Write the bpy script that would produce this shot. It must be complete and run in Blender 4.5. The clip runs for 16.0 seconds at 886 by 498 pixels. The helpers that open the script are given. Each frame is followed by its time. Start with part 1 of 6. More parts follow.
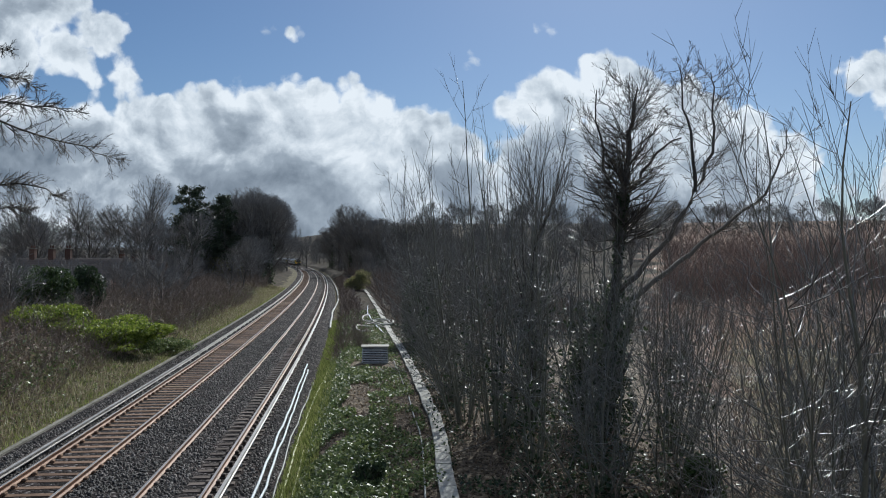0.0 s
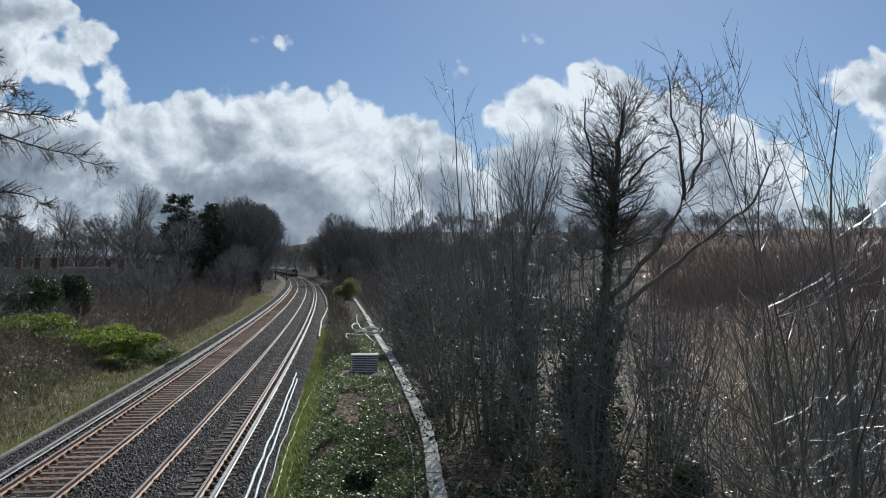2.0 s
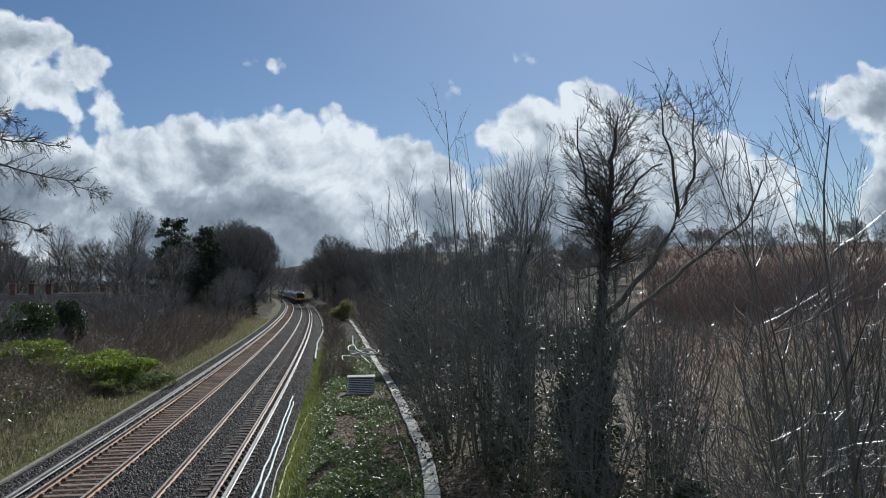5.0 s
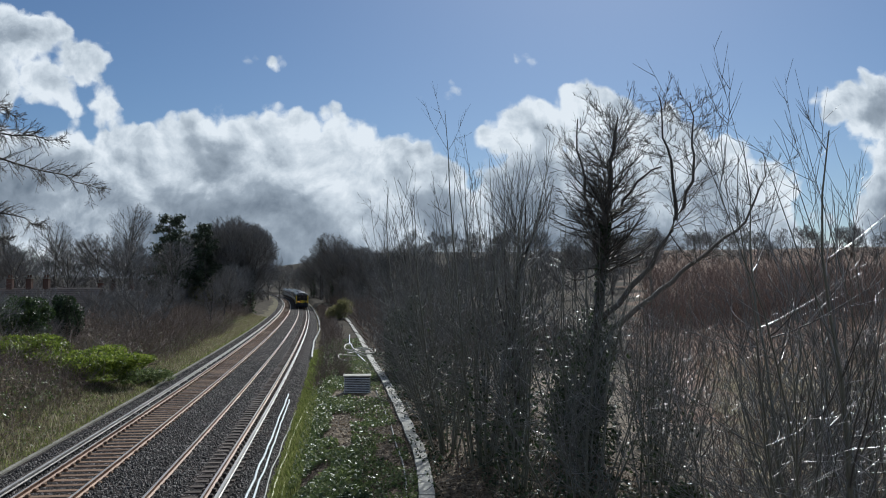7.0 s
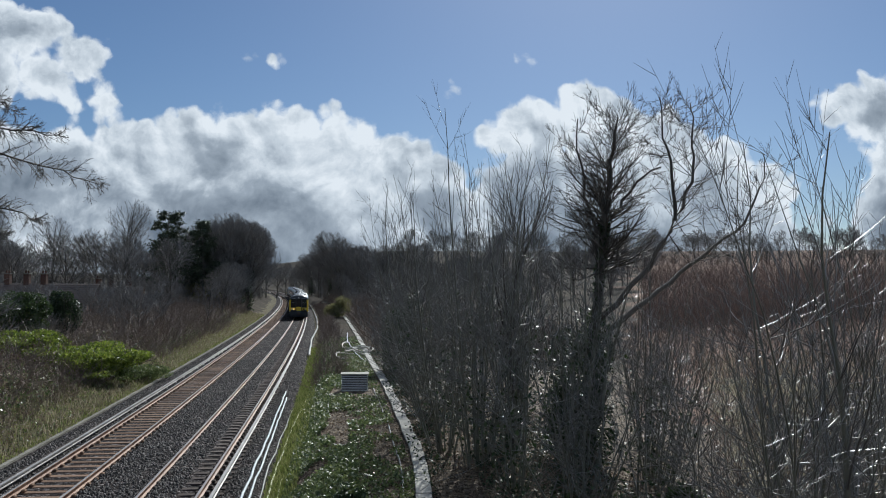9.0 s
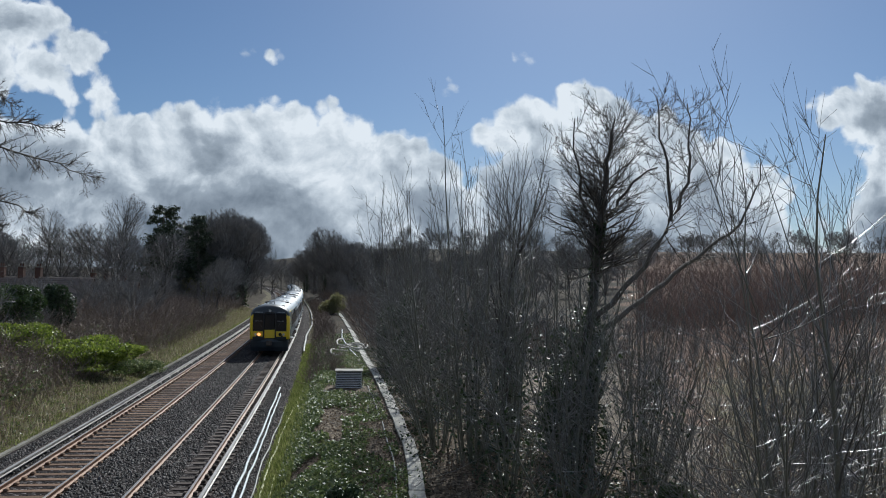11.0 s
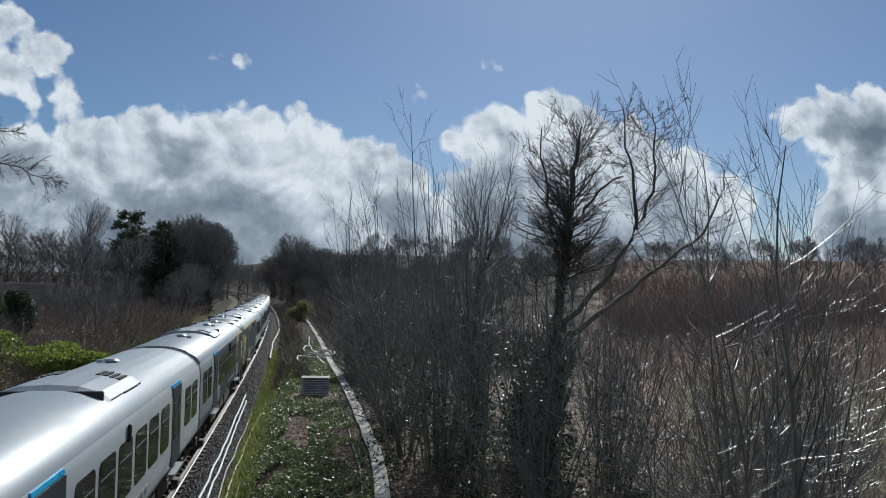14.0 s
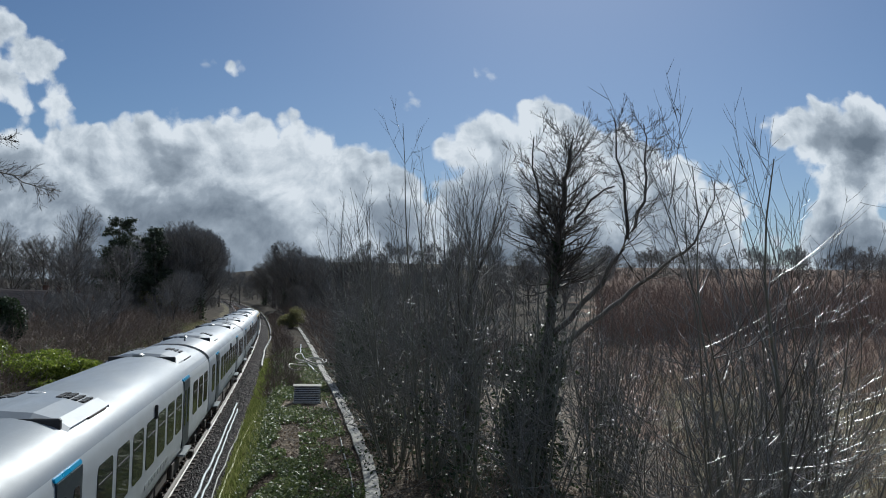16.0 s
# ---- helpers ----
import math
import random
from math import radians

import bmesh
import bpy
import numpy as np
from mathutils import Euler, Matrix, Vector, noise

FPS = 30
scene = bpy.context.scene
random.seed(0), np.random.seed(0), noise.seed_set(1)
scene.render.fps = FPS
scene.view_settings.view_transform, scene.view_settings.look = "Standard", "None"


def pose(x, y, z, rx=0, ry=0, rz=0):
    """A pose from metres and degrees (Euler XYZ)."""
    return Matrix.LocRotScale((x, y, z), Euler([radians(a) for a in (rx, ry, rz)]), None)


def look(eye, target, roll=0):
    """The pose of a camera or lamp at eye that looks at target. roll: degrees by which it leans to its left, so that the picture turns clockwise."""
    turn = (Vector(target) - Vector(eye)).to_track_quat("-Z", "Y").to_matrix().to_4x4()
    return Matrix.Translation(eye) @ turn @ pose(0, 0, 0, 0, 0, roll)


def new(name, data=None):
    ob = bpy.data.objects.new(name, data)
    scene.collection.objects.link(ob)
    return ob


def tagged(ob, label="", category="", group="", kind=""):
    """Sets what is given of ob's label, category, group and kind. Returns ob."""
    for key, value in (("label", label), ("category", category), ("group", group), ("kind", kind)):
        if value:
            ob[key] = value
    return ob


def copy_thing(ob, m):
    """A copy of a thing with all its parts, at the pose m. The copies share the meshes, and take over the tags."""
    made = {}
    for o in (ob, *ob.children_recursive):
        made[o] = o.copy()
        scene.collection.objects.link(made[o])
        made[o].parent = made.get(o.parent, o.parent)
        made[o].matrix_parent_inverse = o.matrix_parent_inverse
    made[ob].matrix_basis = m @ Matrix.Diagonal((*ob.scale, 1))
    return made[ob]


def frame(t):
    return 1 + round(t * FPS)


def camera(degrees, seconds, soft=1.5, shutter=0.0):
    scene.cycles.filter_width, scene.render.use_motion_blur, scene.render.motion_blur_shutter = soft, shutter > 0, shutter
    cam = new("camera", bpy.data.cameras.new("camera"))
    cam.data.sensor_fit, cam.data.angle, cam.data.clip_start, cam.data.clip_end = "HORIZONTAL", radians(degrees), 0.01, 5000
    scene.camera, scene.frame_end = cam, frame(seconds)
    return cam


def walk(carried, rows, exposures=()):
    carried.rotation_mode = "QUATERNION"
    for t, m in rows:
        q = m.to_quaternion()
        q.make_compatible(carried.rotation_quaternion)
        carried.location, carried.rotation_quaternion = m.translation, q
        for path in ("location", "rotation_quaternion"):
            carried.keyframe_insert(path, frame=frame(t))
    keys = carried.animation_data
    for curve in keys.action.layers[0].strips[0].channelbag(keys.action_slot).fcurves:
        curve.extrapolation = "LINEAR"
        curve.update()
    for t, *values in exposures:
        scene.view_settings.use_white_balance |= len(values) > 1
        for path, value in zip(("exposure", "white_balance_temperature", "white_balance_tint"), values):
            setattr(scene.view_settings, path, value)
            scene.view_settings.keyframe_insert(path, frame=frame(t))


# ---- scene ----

# ---------------------------------------------------------------- camera
# seconds, heading (degrees to the left), tilt up, roll, and the small sway of the eye
EYE = (0.0, 0.0, 5.52)
VIEW = (
    (0.0, -0.00, 0.42, 0.00, -0.000, -0.000, -0.000),
    (0.5, -0.13, 0.67, 0.05, -0.012, 0.028, -0.007),
    (1.0, -0.42, 0.74, -0.05, -0.027, 0.021, -0.011),
    (1.5, -0.55, 0.78, -0.01, -0.017, 0.048, -0.003),
    (2.0, -0.75, 0.99, -0.09, -0.028, 0.014, -0.010),
    (2.5, -1.05, 1.12, -0.28, -0.034, 0.028, -0.026),
    (3.0, -1.26, 1.39, -0.53, -0.028, 0.028, -0.012),
    (3.5, -1.22, 1.71, -0.94, -0.010, 0.042, 0.006),
    (4.0, -1.12, 2.01, -1.07, -0.017, 0.008, 0.011),
    (6.5, -1.14, 2.42, -0.40, -0.032, 0.034, -0.002),
    (7.0, -1.23, 2.33, -0.18, -0.023, 0.027, 0.006),
    (7.5, -1.40, 2.21, -0.07, -0.031, 0.037, -0.001),
    (8.0, -1.55, 2.11, 0.21, -0.031, 0.037, -0.005),
    (8.5, -1.43, 2.20, 0.28, -0.039, 0.031, 0.002),
    (9.0, -1.34, 2.27, 0.30, -0.036, 0.048, -0.007),
    (11.5, -1.92, 2.13, 1.30, -0.043, 0.024, -0.017),
    (12.0, -2.43, 2.32, 1.44, -0.046, 0.026, 0.003),
    (12.5, -2.81, 2.37, 1.35, -0.035, 0.077, -0.010),
    (13.0, -3.23, 2.43, 1.13, -0.031, 0.055, -0.002),
    (13.5, -3.62, 2.60, 1.05, -0.035, 0.016, 0.005),
    (14.0, -3.76, 2.61, 1.12, -0.009, 0.014, 0.004),
    (14.5, -3.87, 2.65, 1.20, -0.009, 0.031, -0.008),
    (15.0, -3.97, 2.80, 1.24, -0.017, 0.025, 0.010),
    (15.5, -4.12, 2.98, 1.25, -0.016, -0.041, 0.031),
    (16.0, -4.27, 3.14, 1.28, -0.010, -0.072, 0.043),
)
cam = camera(55.18, 16.0, soft=1.0)


def eye_pose(heading, tilt, roll, dx, dy, dz):
    return (Matrix.Translation((EYE[0] + dx, EYE[1] + dy, EYE[2] + dz))
            @ Euler((0, 0, radians(heading))).to_matrix().to_4x4()
            @ Euler((radians(90 + tilt), 0, 0)).to_matrix().to_4x4()
            @ Euler((0, 0, radians(roll))).to_matrix().to_4x4())


walk(cam, [(row[0], eye_pose(*row[1:])) for row in VIEW], exposures=[(0.0, 0.06, 5850, 6), (4.0, 0.0, 5850, 6), (11.5, -0.02, 5850, 6), (13.0, -0.08, 5850, 6), (16.0, -0.14, 5850, 6)])

# ---------------------------------------------------------------- node helpers


class Nodes:
    """Short-hand to wire up a node tree."""

    def __init__(self, tree):
        self.t = tree
        self.t.nodes.clear()

    def add(self, kind, **settings):
        n = self.t.nodes.new(kind)
        for key, value in settings.items():
            if key == "op":
                n.operation = value
            elif key == "blend":
                n.data_type, n.blend_type = "RGBA", value
            elif key == "feature":
                n.feature = value
            elif key == "dims":
                n.noise_dimensions = value
            elif key == "space":
                n.vector_type = value
        return n

    def put(self, socket, value):
        if isinstance(value, bpy.types.NodeSocket):
            self.t.links.new(value, socket)
        else:
            socket.default_value = value

    def math(self, op, a, b=0.0, c=0.0, clamp=False):
        n = self.add("ShaderNodeMath", op=op)
        n.use_clamp = clamp
        for s, v in zip(n.inputs, (a, b, c)):
            self.put(s, v)
        return n.outputs[0]

    def vmath(self, op, a, b=(0, 0, 0)):
        n = self.add("ShaderNodeVectorMath", op=op)
        self.put(n.inputs[0], a)
        if op == "SCALE":
            self.put(n.inputs["Scale"], b)
        else:
            self.put(n.inputs[1], b)
        return n.outputs[0]

    def noise(self, vector, scale, detail=4.0, rough=0.55, distort=0.0):
        n = self.add("ShaderNodeTexNoise")
        self.put(n.inputs["Vector"], vector)
        self.put(n.inputs["Scale"], scale)
        n.inputs["Detail"].default_value = detail
        n.inputs["Roughness"].default_value = rough
        n.inputs["Distortion"].default_value = distort
        return n.outputs["Fac"]

    def voronoi(self, vector, scale, out="Distance", feature="F1"):
        n = self.add("ShaderNodeTexVoronoi", feature=feature)
        self.put(n.inputs["Vector"], vector)
        self.put(n.inputs["Scale"], scale)
        return n.outputs[out]

    def ramp(self, fac, stops):
        n = self.add("ShaderNodeValToRGB")
        e = n.color_ramp.elements
        while len(e) < len(stops):
            e.new(0.5)
        for el, (p, c) in zip(e, stops):
            el.position, el.color = p, (*c, 1)
        self.put(n.inputs[0], fac)
        return n.outputs[0]

    def span(self, v, a, b, c=0.0, d=1.0, smooth=False):
        n = self.add("ShaderNodeMapRange")
        n.clamp = True
        n.interpolation_type = "SMOOTHSTEP" if smooth else "LINEAR"
        self.put(n.inputs[0], v)
        for s, x in zip(list(n.inputs)[1:5], (a, b, c, d)):
            self.put(s, x)
        return n.outputs[0]

    def mix(self, fac, a, b, blend="MIX"):
        n = self.add("ShaderNodeMix", blend=blend)
        self.put(n.inputs[0], fac)
        for s, v in ((n.inputs[6], a), (n.inputs[7], b)):
            self.put(s, (*v, 1) if isinstance(v, tuple) and len(v) == 3 else v)
        return n.outputs[2]


# ---------------------------------------------------------------- sky, sun
SUN_AZIMUTH, SUN_HEIGHT = 13.0, 36.0     # degrees to the right of +y, degrees up


def make_world():
    world = bpy.data.worlds.new("sky")
    scene.world = world
    world.use_nodes = True
    k = Nodes(world.node_tree)
    sky = k.add("ShaderNodeTexSky")
    sky.sky_type, sky.sun_disc = "NISHITA", False
    sky.sun_elevation, sky.sun_rotation = radians(SUN_HEIGHT), radians(SUN_AZIMUTH)
    sky.air_density, sky.dust_density, sky.ozone_density = 0.9, 0.45, 5.0
    clear = k.add("ShaderNodeBackground")
    k.put(clear.inputs[0], sky.outputs[0])
    clear.inputs[1].default_value = 0.058
    # cumulus bank: soft discs on the sky, u = sideways, v = upwards (tangents from the heading +y), broken up by noise
    way = k.add("ShaderNodeTexCoord").outputs["Generated"]
    xyz = k.add("ShaderNodeSeparateXYZ")
    k.put(xyz.inputs[0], way)
    depth = k.math("MAXIMUM", k.math("ABSOLUTE", xyz.outputs[1]), 0.12)
    u = k.math("DIVIDE", xyz.outputs[0], depth)
    v = k.math("DIVIDE", xyz.outputs[2], depth)
    flat = k.add("ShaderNodeCombineXYZ")
    k.put(flat.inputs[0], u), k.put(flat.inputs[1], v)
    flat = flat.outputs[0]
    warp = k.noise(flat, 9.0, 6.0, 0.6)
    warp2 = k.noise(k.vmath("ADD", flat, (3.1, 1.7, 0.4)), 7.0, 6.0, 0.6)
    shift = k.add("ShaderNodeCombineXYZ")
    k.put(shift.inputs[0], k.math("MULTIPLY", k.math("SUBTRACT", warp, 0.5), 0.036))
    k.put(shift.inputs[1], k.math("MULTIPLY", k.math("SUBTRACT", warp2, 0.5), 0.036))
    bent = k.vmath("ADD", flat, shift.outputs[0])
    bent_xyz = k.add("ShaderNodeSeparateXYZ")
    k.put(bent_xyz.inputs[0], bent)
    bu, bv = bent_xyz.outputs[0], bent_xyz.outputs[1]
    field = None
    for cu, cv, ru, rv in CLOUDS:
        a = k.math("DIVIDE", k.math("SUBTRACT", bu, cu), ru)
        b = k.math("DIVIDE", k.math("SUBTRACT", bv, cv), rv)
        r = k.math("SQRT", k.math("MULTIPLY_ADD", a, a, k.math("MULTIPLY", b, b)))
        d = k.math("MULTIPLY", k.math("SUBTRACT", 1.0, r), min(ru, rv))
        field = d if field is None else k.math("SMOOTH_MAX", field, d, 0.012)
    puff = k.noise(bent, 12.0, 8.0, 0.56, 0.2)
    cell = k.voronoi(bent, 24.0)
    field = k.math("ADD", field, k.math("MULTIPLY", k.math("SUBTRACT", puff, 0.5), 0.058))
    field = k.math("ADD", field, k.math("MULTIPLY", k.math("SUBTRACT", 0.35, cell), 0.026))
    field = k.math("ADD", field, k.math("MULTIPLY", k.math("SUBTRACT", 0.35, k.voronoi(bent, 62.0)), 0.012))
    # broken cloud beyond the view, high up and all round, added to brighten the shade
    wide = k.span(k.noise(way, 2.6, 7.0, 0.6), 0.48, 0.66, -0.03, 0.09)
    field = k.math("ADD", k.math("MULTIPLY", field, k.span(v, 0.34, 0.5, 1.0, 0.0)), k.math("MULTIPLY", wide, k.span(v, 0.34, 0.5, 0.0, 1.0)))
    cover = k.span(field, -0.001, 0.009, 0.0, 1.0, True)
    # billows: the same noise a little nearer the sun tells which flank is lit
    sunward = k.vmath("ADD", bent, (0.006, 0.014, 0.0))
    relief = k.math("SUBTRACT", k.noise(bent, 14.0, 9.0, 0.6, 0.2), k.noise(sunward, 14.0, 9.0, 0.6, 0.2))
    heap = k.math("SUBTRACT", k.voronoi(bent, 13.0), k.voronoi(sunward, 13.0))
    broad = k.noise(k.vmath("ADD", flat, (1.3, 0.6, 0.0)), 4.5, 4.0, 0.5)
    thick = k.span(field, 0.002, 0.060, 0.0, 1.0)
    low = k.span(v, 0.02, 0.15, 1.0, 0.0)
    grey = k.math("MULTIPLY", thick, k.span(broad, 0.32, 0.60, 0.26, 0.80))
    grey = k.math("ADD", grey, k.math("MULTIPLY", low, 0.16))
    grey = k.math("SUBTRACT", grey, k.math("MULTIPLY", relief, 1.5))
    grey = k.math("ADD", grey, k.math("MULTIPLY", heap, 0.75), clamp=True)
    colour = k.ramp(grey, [(0.0, (1.0, 1.0, 1.0)), (0.22, (0.74, 0.77, 0.80)), (0.5, (0.43, 0.47, 0.52)), (1.0, (0.20, 0.235, 0.28))])
    cloud = k.add("ShaderNodeBackground")
    k.put(cloud.inputs[0], colour)
    cloud.inputs[1].default_value = 0.82
    both = k.add("ShaderNodeMixShader")
    k.put(both.inputs[0], cover)
    k.put(both.inputs[1], clear.outputs[0])
    k.put(both.inputs[2], cloud.outputs[0])
    out = k.add("ShaderNodeOutputWorld")
    k.put(out.inputs[0], both.outputs[0])
    sun = new("sun", bpy.data.lights.new("sun", "SUN"))
    sun.data.energy, sun.data.angle, sun.data.color = 5.0, radians(0.55), (1.0, 0.95, 0.86)
    az, el = radians(SUN_AZIMUTH), radians(SUN_HEIGHT)
    toward = Vector((math.sin(az) * math.cos(el), math.cos(az) * math.cos(el), math.sin(el)))
    sun.matrix_world = look(toward * 60, (0, 0, 0))


# middle (sideways, up) and radii of the cumulus heaps
CLOUDS = (
    (-0.50, 0.115, 0.12, 0.085), (-0.42, 0.118, 0.09, 0.072), (-0.345, 0.140, 0.07, 0.062), (-0.272, 0.165, 0.055, 0.052), (-0.235, 0.140, 0.07, 0.07),
    (-0.17, 0.158, 0.07, 0.060), (-0.12, 0.150, 0.06, 0.055), (-0.065, 0.148, 0.05, 0.048), (-0.025, 0.142, 0.045, 0.048), (0.015, 0.122, 0.036, 0.048),
    (-0.20, 0.06, 0.36, 0.10), (0.02, 0.07, 0.07, 0.08),
    (0.072, 0.172, 0.024, 0.024), (0.10, 0.168, 0.045, 0.055), (0.14, 0.178, 0.05, 0.056), (0.195, 0.192, 0.050, 0.058), (0.225, 0.17, 0.06, 0.06),
    (0.285, 0.145, 0.07, 0.064), (0.350, 0.122, 0.062, 0.062), (0.410, 0.085, 0.050, 0.068), (0.24, 0.08, 0.24, 0.09), (0.13, 0.10, 0.09, 0.09),
    (-0.53, 0.285, 0.10, 0.050), (-0.475, 0.290, 0.07, 0.046), (-0.445, 0.240, 0.045, 0.044), (-0.415, 0.262, 0.04, 0.04), (-0.378, 0.208, 0.036, 0.030), (-0.50, 0.24, 0.045, 0.045), (-0.42, 0.215, 0.03, 0.025),
    (-0.20, 0.268, 0.026, 0.012), (-0.185, 0.262, 0.018, 0.010), (0.155, 0.262, 0.020, 0.009), (0.02, 0.222, 0.020, 0.009),
    (0.50, 0.215, 0.036, 0.032), (0.545, 0.205, 0.055, 0.048), (0.56, 0.135, 0.05, 0.06), (0.60, 0.185, 0.07, 0.09), (0.58, 0.06, 0.08, 0.08), (0.72, 0.17, 0.12, 0.13),
    (0.46, 0.01, 0.12, 0.05), (0.9, 0.1, 0.25, 0.1), (-0.72, 0.2, 0.13, 0.16), (-0.95, 0.12, 0.25, 0.12),
)
make_world()

# ---------------------------------------------------------------- the lie of the land


def centre(y):
    """x of the middle of the near track at y; the line bends away to the left."""
    if y < -60:
        return centre(-60) + (y + 60) * (-0.09 + 0.00032 * 60)
    if y > 520:
        return centre(520) + (y - 520) * (-0.09 - 0.00032 * 520)
    return -4.5 - 0.09 * y - 0.00016 * y * y


def slope(y):
    return (centre(y + 0.5) - centre(y - 0.5))


def along(y, d, z=0.0):
    """The point d metres to the right of the near track's middle, square to it."""
    s = slope(y)
    n = math.sqrt(1 + s * s)
    return Vector((centre(y) + d / n, y - d * s / n, z))


def step(v, a, b):
    t = min(1.0, max(0.0, (v - a) / (b - a)))
    return t * t * (3 - 2 * t)


FAR_TRACK = -3.4          # middle of the left track


def land(x, y):
    """Height of the ground; the rails' heads lie at 0."""
    d = x - centre(y)
    n = noise.noise((x * 0.11, y * 0.11, 0.3))
    n2 = noise.noise((x * 0.6, y * 0.6, 4.3))
    z = -0.192 - 0.21 * step(d, 1.6, 2.4) - 0.1 * step(-d, 5.0, 5.8)
    rough = step(d, 2.6, 4.0) + step(-d, 6.2, 8)
    z += 0.022 * noise.noise((x * 0.9, y * 0.9, 8.0)) * step(3.0 - abs(d + 1.7), -1.5, 0)
    if -6.2 < d < 2.2:
        z += 0.045 * (step(-d, 4.22, 4.36) * step(d, -5.9, -5.5) + step(d, -2.58, -2.44) * (1 - step(d, -0.05, 0.25)) * (1 - step(abs(d + 0.75), 0.16, 0.06)))
        z -= 0.022 * step(d, 0.1, 0.3) * (1 - step(d, 1.35, 1.5))
    z += 1.02 * step(d, 2.5, 4.1) - 0.9 * step(d, 8.5, 14)
    z += 1.2 * step(-d, 6.6, 12) - 2.2 * step(-d, 26, 55)
    z += rough * (0.10 * n2 + 0.28 * n * step(abs(d + 1.7), 8, 14))
    away = math.hypot(x, max(0.0, y))
    if y > 0:
        z += step(d, 16, 70) * (0.040 * max(0.0, min(away, 520.0) - 45) + 0.01 * max(0.0, min(away, 2500) - 520))
        z += step(-d, 30, 120) * 0.012 * max(0.0, min(away, 700.0) - 170)
        z += 6.0 * step(abs(d), 8, 45) * step(y, 230, 420)
    return z

# ---------------------------------------------------------------- materials


def material(name, build, rough=0.8, metal=0.0, bump=0.0, spec=0.5, thin=0.0):
    """A Principled material; build(k, co) gives the colour and, if wanted, height and roughness sockets."""
    m = bpy.data.materials.new(name)
    m.use_nodes = True
    k = Nodes(m.node_tree)
    co = k.add("ShaderNodeTexCoord").outputs["Object"]
    made = build(k, co)
    colour, height, gloss = made if isinstance(made, tuple) and not isinstance(made[0], float) else (made, None, None)
    p = k.add("ShaderNodeBsdfPrincipled")
    k.put(p.inputs["Base Color"], (*colour, 1) if isinstance(colour, tuple) else colour)
    k.put(p.inputs["Roughness"], rough if gloss is None else gloss)
    p.inputs["Metallic"].default_value = metal
    p.inputs["Specular IOR Level"].default_value = spec
    if height is not None and bump:
        b = k.add("ShaderNodeBump")
        b.inputs["Strength"].default_value = 1.0
        b.inputs["Distance"].default_value = bump
        k.put(b.inputs["Height"], height)
        k.put(p.inputs["Normal"], b.outputs[0])
    out = k.add("ShaderNodeOutputMaterial")
    if thin:
        back = k.add("ShaderNodeBsdfTranslucent")
        k.put(back.inputs["Color"], colour)
        both = k.add("ShaderNodeMixShader")
        both.inputs[0].default_value = thin
        k.put(both.inputs[1], p.outputs[0]), k.put(both.inputs[2], back.outputs[0])
        k.put(out.inputs[0], both.outputs[0])
    else:
        k.put(out.inputs[0], p.outputs[0])
    return m


def grainy(dark, mid, light, fine, coarse, relief=True):
    """Colour varied at two scales, the fine one also as relief."""
    def build(k, co):
        a = k.noise(co, fine, 5.0, 0.6)
        b = k.noise(k.vmath("ADD", co, (7.3, 2.1, 5.5)), coarse, 3.0, 0.5)
        f = k.math("ADD", k.math("MULTIPLY", a, 0.6), k.math("MULTIPLY", b, 0.5))
        return k.ramp(f, [(0.34, dark), (0.55, mid), (0.76, light)]), a, None
    return build


def ballast_build(k, co):
    stone = k.add("ShaderNodeTexVoronoi", feature="F1")
    k.put(stone.inputs["Vector"], co)
    stone.inputs["Scale"].default_value = 13.0
    pick = k.add("ShaderNodeSeparateColor")
    k.put(pick.inputs[0], stone.outputs["Color"])
    worn = k.noise(co, 0.5, 5.0, 0.65)
    f = k.math("ADD", k.math("MULTIPLY", pick.outputs[0], 0.8), k.math("MULTIPLY", worn, 0.3))
    col = k.ramp(f, [(0.28, (0.006, 0.005, 0.005)), (0.58, (0.020, 0.017, 0.017)), (0.82, (0.048, 0.040, 0.040)), (0.98, (0.26, 0.235, 0.23))])
    rust = k.mix(k.span(worn, 0.48, 0.72, 0.0, 0.4), col, (0.045, 0.026, 0.020))
    return rust, k.math("MULTIPLY", stone.outputs["Distance"], -1.0), None


def litter_build(k, co):
    leaf = k.add("ShaderNodeTexVoronoi", feature="F1")
    k.put(leaf.inputs["Vector"], co)
    leaf.inputs["Scale"].default_value = 11.0
    pick = k.add("ShaderNodeSeparateColor")
    k.put(pick.inputs[0], leaf.outputs["Color"])
    big = k.noise(co, 0.5, 4.0, 0.6)
    f = k.math("ADD", k.math("MULTIPLY", pick.outputs[0], 0.55), k.math("MULTIPLY", big, 0.5))
    col = k.ramp(f, [(0.2, (0.022, 0.016, 0.011)), (0.45, (0.075, 0.056, 0.038)), (0.7, (0.17, 0.13, 0.09)), (0.95, (0.36, 0.30, 0.23))])
    return col, k.noise(co, 14.0, 5.0, 0.65), None


def grass_build(k, co):
    big = k.noise(co, 0.8, 5.0, 0.6)
    fine = k.noise(k.vmath("MULTIPLY", co, (1, 1, 1)), 22.0, 4.0, 0.65)
    f = k.math("ADD", k.math("MULTIPLY", big, 0.6), k.math("MULTIPLY", fine, 0.45))
    col = k.ramp(f, [(0.32, (0.035, 0.030, 0.016)), (0.48, (0.080, 0.068, 0.036)), (0.62, (0.14, 0.118, 0.066)), (0.8, (0.27, 0.225, 0.15))])
    return col, fine, None


